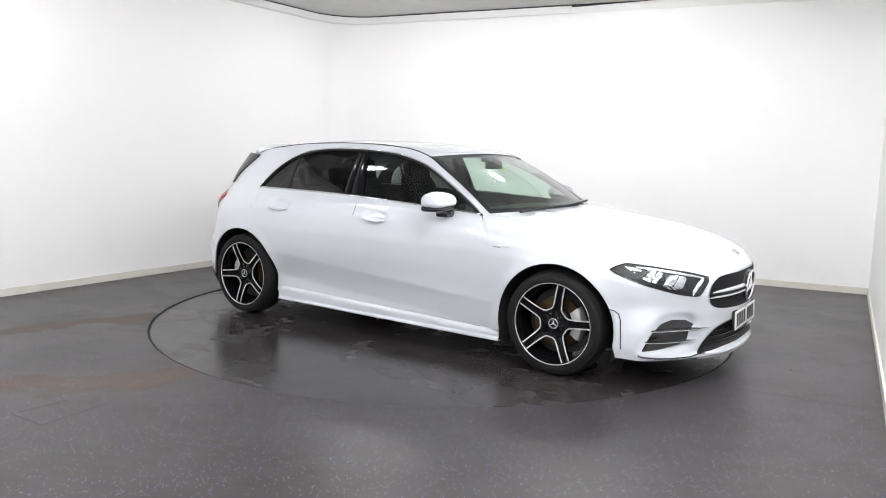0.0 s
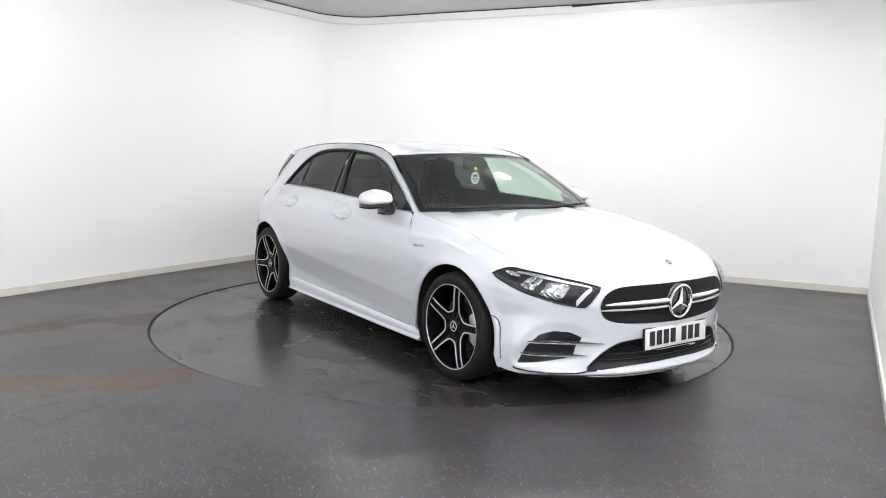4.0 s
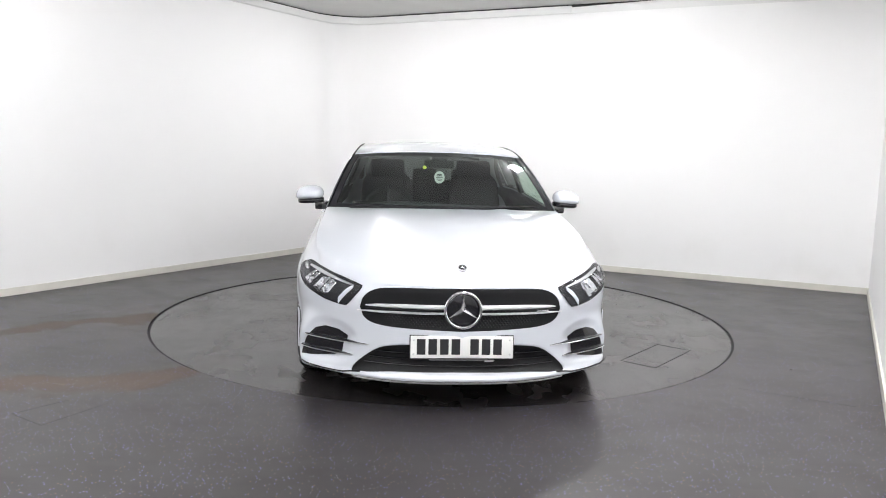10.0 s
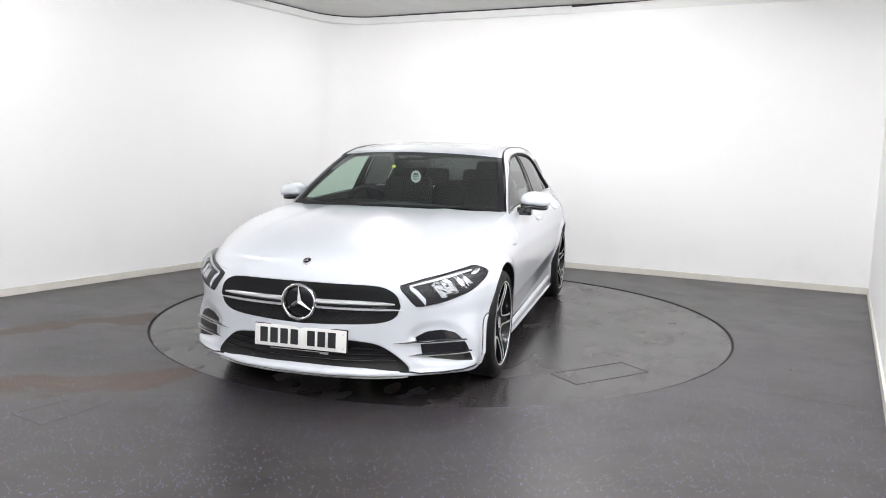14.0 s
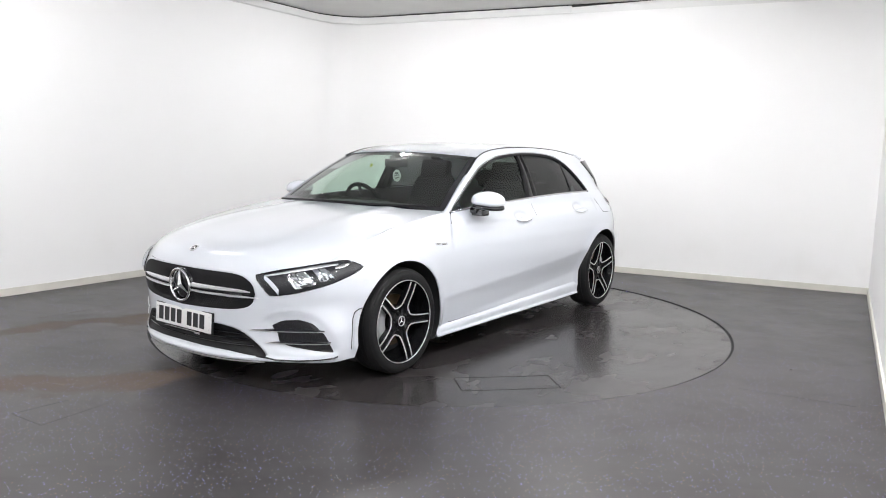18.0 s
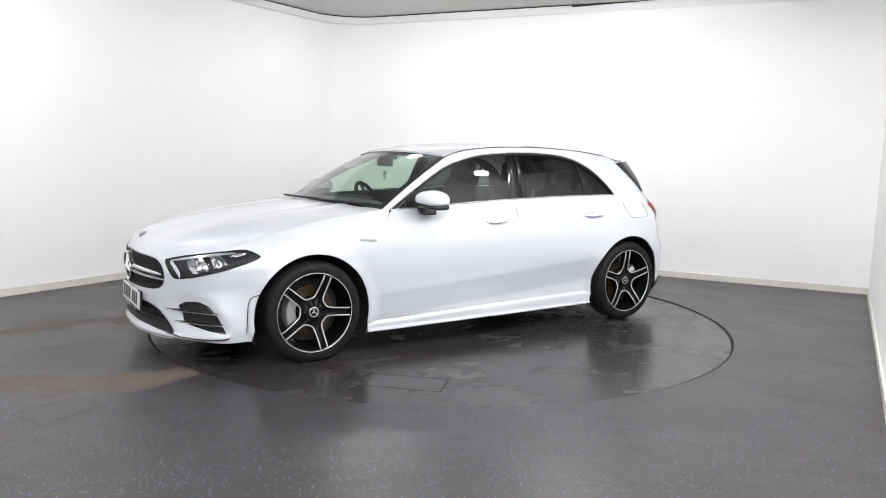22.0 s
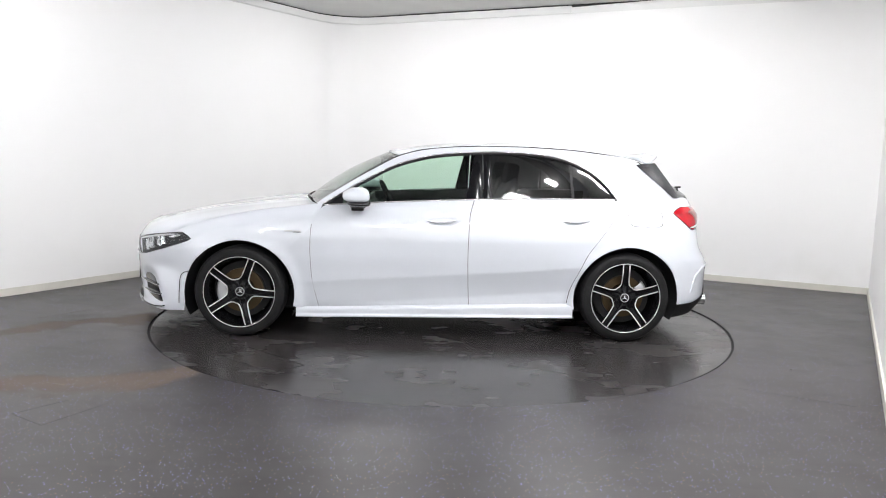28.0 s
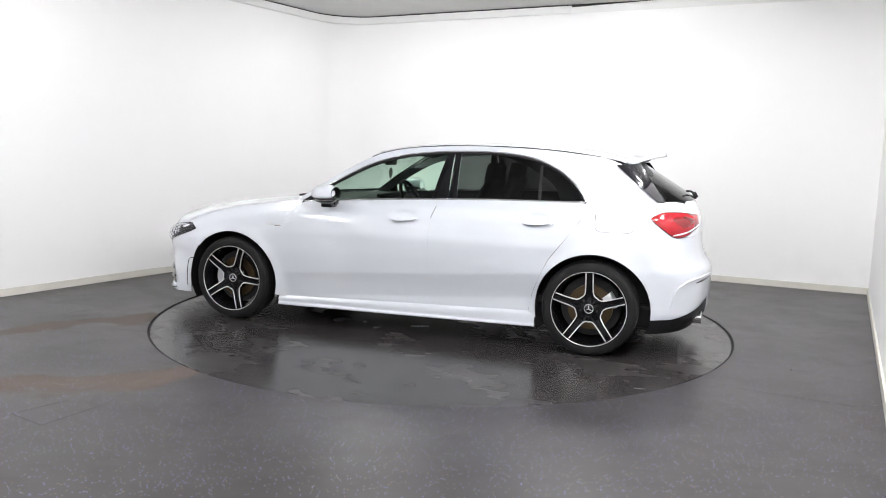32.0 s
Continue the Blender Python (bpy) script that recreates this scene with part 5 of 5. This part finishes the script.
RIM_K, WHEEL_Z = 1.025, 0.320


def wide(prof, k):
    """A profile with its radii scaled."""
    return [(r * k, h) for r, h in prof]


def build_wheel(hx, s, phase):
    bm = bmesh.new()
    lathe(bm, wide([(0.2465, 0.086), (0.2465, 0.092), (0.242, 0.093), (0.2345, 0.088), (0.231, 0.075), (0.218, 0.02), (0.20, -0.06), (0.215, -0.10), (0.235, -0.10)], RIM_K), 64)
    wheel = part("wheel", bm, RIM_BLACK, car, "gloss black five-spoke alloy wheel with machined edges", auto=40)
    wheel.matrix_local = Matrix.Translation((hx, s * 0.790, WHEEL_Z)) @ (Matrix.Identity(4) if s > 0 else Euler((0, 0, math.pi)).to_matrix().to_4x4())
    bm = bmesh.new()
    tread = [(0.2345, -0.098), (0.262, -0.110), (0.290, -0.112), (0.307, -0.102), (0.3165, -0.080), (0.319, -0.04), (0.3195, 0.0), (0.319, 0.04), (0.317, 0.060), (0.3115, 0.076), (0.304, 0.086),
             (0.3015, 0.0855), (0.296, 0.0915), (0.284, 0.0955), (0.272, 0.0965), (0.262, 0.0965), (0.254, 0.0955), (0.2515, 0.088)]
    lathe(bm, tread, 96)
    tyre = part("tyre", bm, RUBBER, wheel, "black low-profile tyre", auto=60)
    bm = bmesh.new()
    for z in (-0.05, -0.018, 0.018, 0.05):
        lathe(bm, [(0.3197, z - 0.004), (0.3202, z - 0.003), (0.3202, z + 0.003), (0.3197, z + 0.004)], 96)
    part("tread_groove", bm, GAP, wheel, "dark tread grooves")
    # lip
    bm = bmesh.new()
    lathe(bm, wide([(0.2440, 0.0935), (0.2430, 0.0955), (0.2402, 0.0940), (0.2392, 0.0885)], RIM_K), 80)
    part("rim_lip", bm, MACHINED, wheel, "machined silver rim edge")
    # spokes
    turn_a = radians(phase) if s > 0 else math.pi - radians(phase)

    def polar(r, a, y):
        return Vector((math.cos(a) * r * RIM_K, y, math.sin(a) * r * RIM_K))
    for i in range(5):
        c = turn_a + 2 * math.pi * i / 5
        bm = bmesh.new()
        front = []
        prof = [(0.03, 0.62), (0.060, 0.50), (0.080, 0.36), (0.092, 0.295), (0.12, 0.205), (0.15, 0.153), (0.18, 0.123), (0.21, 0.104), (0.2365, 0.092)]
        for r, h in prof:
            y = face_y(r)
            row = [polar(r, c - h, y - 0.012), polar(r, c - h * 0.92, y), polar(r, c - h * 0.50, y - 0.001), polar(r, c - h * 0.38, y - 0.010), polar(r, c + h * 0.38, y - 0.010), polar(r, c + h * 0.50, y - 0.001), polar(r, c + h * 0.92, y), polar(r, c + h, y - 0.012)]
            row += [polar(r, c + h * 0.8, y - 0.045), polar(r, c - h * 0.8, y - 0.045)]
            front.append([bm.verts.new(p) for p in row])
        for a, b in zip(front, front[1:]):
            for j in range(10):
                bm.faces.new((a[j], a[(j + 1) % 10], b[(j + 1) % 10], b[j]))
        bm.faces.new(front[0])
        bm.faces.new(front[-1][::-1])
        bmesh.ops.recalc_face_normals(bm, faces=bm.faces)
        spoke = part("spoke", bm, RIM_BLACK, wheel, "gloss black grooved spoke", auto=30)
        # machined edges: two lines that meet their neighbours in the valleys
        bm = bmesh.new()
        line = [(0.088, 0.628 - 0.0), (0.086, 0.52), (0.089, 0.42), (0.097, 0.30), (0.115, 0.222), (0.14, 0.170), (0.165, 0.141), (0.19, 0.121), (0.215, 0.106), (0.2355, 0.096)]
        for k in (-1, 1):
            rows = []
            for j, (r, h) in enumerate(line):
                y = face_y(r) + 0.0032
                w = 0.0074
                p = polar(r, c + k * h, y)
                a0 = line[max(j - 1, 0)]
                a1 = line[min(j + 1, len(line) - 1)]
                d = (polar(a1[0], c + k * a1[1], 0) - polar(a0[0], c + k * a0[1], 0)).normalized()
                nn = Vector((0, 1, 0)).cross(d) * k
                rows.append((bm.verts.new(p - nn * w * 0.5), bm.verts.new(p + nn * w * 0.5), bm.verts.new(p + nn * w * 0.5 - Vector((0, 0.004, 0))), bm.verts.new(p - nn * w * 0.5 - Vector((0, 0.004, 0)))))
            for a, b in zip(rows, rows[1:]):
                for j in range(4):
                    bm.faces.new((a[j], a[(j + 1) % 4], b[(j + 1) % 4], b[j]))
        bmesh.ops.recalc_face_normals(bm, faces=bm.faces)
        part("spoke_edge", bm, MACHINED, wheel, "machined silver spoke edge", smooth=False)
        bm = bmesh.new()
        lathe(bm, [(0.0001, 0.010), (0.006, 0.010), (0.0085, 0.0), (0.010, -0.01)], 10, "y", Matrix.Translation(polar(0.055, c + math.pi / 5, 0.052)))
        part("wheel_bolt", bm, BLACK_PLASTIC, wheel, "dark wheel bolt")
    # hub and cap
    bm = bmesh.new()
    lathe(bm, [(0.094, 0.0), (0.094, 0.050), (0.088, 0.056), (0.045, 0.056), (0.038, 0.060), (0.036, 0.064)], 40)
    part("hub", bm, RIM_BLACK, wheel, "gloss black hub", auto=40)
    bm = bmesh.new()
    lathe(bm, [(0.036, 0.060), (0.036, 0.067), (0.033, 0.069), (0.0001, 0.069)], 32)
    part("cap", bm, BLACK_GLOSS, wheel, "black centre cap", auto=40)
    bm = bmesh.new()
    star_emblem(bm, 0.029, 0.0028, 0.004)
    bmesh.ops.transform(bm, matrix=Matrix.Translation((0, 0.0695, 0)) @ Euler((0, 0, radians(90))).to_matrix().to_4x4(), verts=bm.verts)
    part("cap_star", bm, SATIN, wheel, "silver star ring on the cap", auto=30)
    # brake
    bm = bmesh.new()
    lathe(bm, [(0.075, 0.004), (0.155 if hx > 0 else 0.150, 0.004), (0.155 if hx > 0 else 0.150, -0.02), (0.075, -0.02)], 56)
    part("brake_disc", bm, RUST, wheel, "steel brake disc with a brown film", auto=40)
    bm = bmesh.new()
    lathe(bm, [(0.0001, 0.02), (0.078, 0.02), (0.08, 0.0), (0.08, -0.02)], 32)
    lathe(bm, [(0.20, -0.03), (0.02, -0.032)], 40)
    part("disc_bell", bm, GAP, wheel, "dark disc bell and dust shield")
    bm = bmesh.new()
    mid = (0 if s > 0 else math.pi) + (radians(2) if hx > 0 else math.pi - radians(22)) * (1 if s > 0 else -1)
    sp = radians(36 if hx > 0 else 19)
    def cal(u, v):
        a = mid + (2 * u - 1) * sp
        r, y = ((0.100, 0.012), (0.104, 0.030), (0.130, 0.036), (0.160, 0.032), (0.172, 0.010), (0.172, -0.03))[round(v * 5)]
        return polar(r, a, y * (1 - 0.25 * abs(2 * u - 1) ** 3))
    grid(bm, cal, 12, 5)
    part("brake_caliper", bm, CALIPER, wheel, "silver-grey brake caliper", auto=50, thick=0.012)
    return wheel


build_wheel(HUB_X, 1, 39)
build_wheel(-HUB_X, 1, 89.5)
build_wheel(HUB_X, -1, 6)
build_wheel(-HUB_X, -1, 41)

# ---- cabin ----
bm = bmesh.new()
box(bm, (-1.6, -0.70, 0.30), (0.95, 0.70, 0.36), 0.02)
part("cabin_floor", bm, CABIN, car, "dark cabin carpet", smooth=False)
for s, _ in SIDES:
    bm = bmesh.new()
    grid(bm, lambda u, v: (lambda x, z0: on_side(s, x, z0 + (belt(x) - 0.012 - z0) * v, -0.055 - 0.02 * math.sin(v * 3)))(0.82 - 2.2 * u, 0.32 + 0.42 * smooth((2.2 * u - 1.62) / 0.12)), 60, 10, flip=s > 0)
    part("door_card", bm, CABIN, car, "dark inner door trim", thick=0.03)
DASH = path([(1.02, 0.915), (0.80, 0.935), (0.60, 0.925), (0.50, 0.89), (0.46, 0.82), (0.50, 0.68), (0.58, 0.50), (0.62, 0.34)])


def dash(u, v):
    y = (2 * u - 1) * 0.70
    p = DASH(v)
    return Vector((p.x, y, p.y + 0.012 * math.cos(y * 4) - 0.01))
bm = bmesh.new()
grid(bm, dash, 24, 20, flip=True)
part("dashboard", bm, CABIN, car, "black dashboard", thick=0.03)
bm = bmesh.new()
box(bm, (0.50, -0.62, 0.885), (0.53, 0.02, 0.965), 0.012)
part("display", bm, BLACK_PLASTIC, car, "wide black display on the dashboard", auto=40)
# steering wheel on the driver's side
at = Matrix.Translation((0.36, -0.36, 0.90)) @ Euler((0, radians(-64), 0)).to_matrix().to_4x4()
bm = bmesh.new()
tube(bm, [at @ Vector((math.cos(a) * 0.178, math.sin(a) * 0.178, 0)) for a in [2 * math.pi * i / 36 for i in range(36)]], 0.016, 8, True)
wheel_ring = part("steering_wheel", bm, SEAT, car, "black leather steering wheel")
bm = bmesh.new()
lathe(bm, [(0.0001, 0.02), (0.06, 0.015), (0.075, -0.02)], 24, "z", at)
for a in (0, math.pi / 2, -math.pi / 2, math.pi):
    tube(bm, [at @ Vector((math.cos(a) * 0.06, math.sin(a) * 0.06, 0)), at @ Vector((math.cos(a) * 0.17, math.sin(a) * 0.17, 0))], 0.013, 6)
tube(bm, [at @ Vector((0, 0, -0.02)), at @ Vector((0, 0, -0.30))], 0.04, 10)
part("steering_hub", bm, CABIN, wheel_ring, "black hub and spokes")


def seat(y, x, wide, name, label, tall=0.60):
    bm = bmesh.new()
    box(bm, (-0.25, -wide / 2, 0.0), (0.27, wide / 2, 0.16), 0.05, Matrix.Translation((x, y, 0.40)) @ Euler((0, radians(-8), 0)).to_matrix().to_4x4())
    ob = part(name, bm, SEAT, car, label, auto=50)
    bm = bmesh.new()
    def back(u, v):
        a = 2 * math.pi * u
        w = (wide / 2) * (0.98 - (0.20 if tall > 0.64 else 0.22) * v ** 2.0)
        d = 0.095 - 0.035 * v
        yy = math.copysign(abs(math.cos(a)) ** 0.6, math.cos(a)) * w
        xx = math.copysign(abs(math.sin(a)) ** 0.7, math.sin(a)) * d
        top = smooth((v - 0.9) / 0.1)
        return Vector((x - 0.24 - 0.26 * v + xx * (1 - 0.6 * top), y + yy * (1 - 0.3 * top), 0.45 + tall * v))
    rows = grid(bm, back, 28, 16, close_u=True)
    bm.faces.new([c[16] for c in rows])
    part("backrest", bm, SEAT, ob, "black seat back", auto=60)
    return ob


def headrest(parent, x, y, z, w):
    bm = bmesh.new()
    box(bm, (-0.05, -w / 2, -0.08), (0.045, w / 2, 0.09), 0.04, Matrix.Translation((x, y, z)) @ Euler((0, radians(-10), 0)).to_matrix().to_4x4())
    for k in (-0.05, 0.05):
        tube(bm, [(x, y + k, z - 0.16), (x, y + k, z - 0.05)], 0.007, 6)
    part("headrest", bm, SEAT, parent, "black headrest", auto=50)


for y in (-0.37, 0.37):
    ob = seat(y, -0.09, 0.50, "front_seat", "black sports seat", 0.70)
    headrest(ob, -0.57, y, 1.165, 0.29)
ob = seat(0.0, -1.02, 1.04, "rear_bench", "black rear bench seat")
for y in (-0.38, 0.0, 0.38):
    headrest(ob, -1.46, y, 1.07, 0.24)
bm = bmesh.new()
grid(bm, lambda u, v: (lambda p: Vector((p.x, p.y * 0.97, p.z - 0.035)))(roof_point(u, v)), 20, 24)
part("headliner", bm, HEADLINER, roof, "dark headliner")
# inner mirror, camera housing, tags on the screen
bm = bmesh.new()
box(bm, (0.40, -0.11, 1.205), (0.425, 0.11, 1.265), 0.012)
tube(bm, [(0.41, 0, 1.24), (0.40, 0, 1.275)], 0.012, 6)
box(bm, (0.33, -0.06, 1.258), (0.43, 0.06, 1.288), 0.012)
part("inner_mirror", bm, BLACK_PLASTIC, car, "black inner mirror and camera housing", auto=40)
bm = bmesh.new()
lathe(bm, [(0.0001, 0.002), (0.040, 0.002), (0.040, -0.002), (0.0001, -0.002)], 28, "z", Matrix.Translation((0.413, 0.005, 1.140)) @ Euler((0, radians(90), 0)).to_matrix().to_4x4() @ Matrix.Diagonal((1.12, 0.95, 1, 1)))
part("hanging_tag", bm, PAPER, car, "round white paper tag hanging from the mirror", smooth=False)
bm = bmesh.new()
for i, (w, h) in enumerate(((0.034, 0.010), (0.044, 0.004), (0.048, 0.004), (0.044, 0.004), (0.03, 0.003))):
    z = 1.164 - i * 0.0115
    box(bm, (0.4152, 0.005 - w / 2, z - h), (0.4162, 0.005 + w / 2, z))
part("tag_print", bm, INK, car, "grey print bars on the tag", smooth=False)
bm = bmesh.new()
lathe(bm, [(0.0001, 0.0015), (0.014, 0.0015), (0.014, -0.0015)], 18, "z", Matrix.Translation((0.567, -0.113, 1.214)) @ Euler((0, radians(55), 0)).to_matrix().to_4x4())
part("screen_sticker", bm, YELLOW, windscreen, "round yellow sticker", smooth=False)

# the hatch in the turntable's deck: four fine joints
c, la, lb = Vector((1.11, 1.45, 0)) + OFF, Vector((-0.722, 0.692, 0)), Vector((-0.692, -0.722, 0))
for off, way, half in ((lb * 0.12, la, 0.29), (lb * -0.12, la, 0.29), (la * 0.29, lb, 0.12), (la * -0.29, lb, 0.12)):
    bm = bmesh.new()
    box(bm, (-half, -0.003, -0.002), (half, 0.003, 0.0012), 0, Matrix.Translation(c + off) @ way.to_track_quat("X", "Z").to_matrix().to_4x4())
    part("hatch_joint", bm, GAP, turntable, "fine dark joint of a hatch", smooth=False)


def motions():
    """The turntable and the car that stands on it turn together."""
    times = [0.5 * i for i in range(65)]
    walk(turntable, [(t, pose(0, 0, 0, 0, 0, turn(t))) for t in times])
    walk(car, [(t, pose(0, 0, 0, 0, 0, turn(t)) @ Matrix.Translation(OFF)) for t in times])


motions()
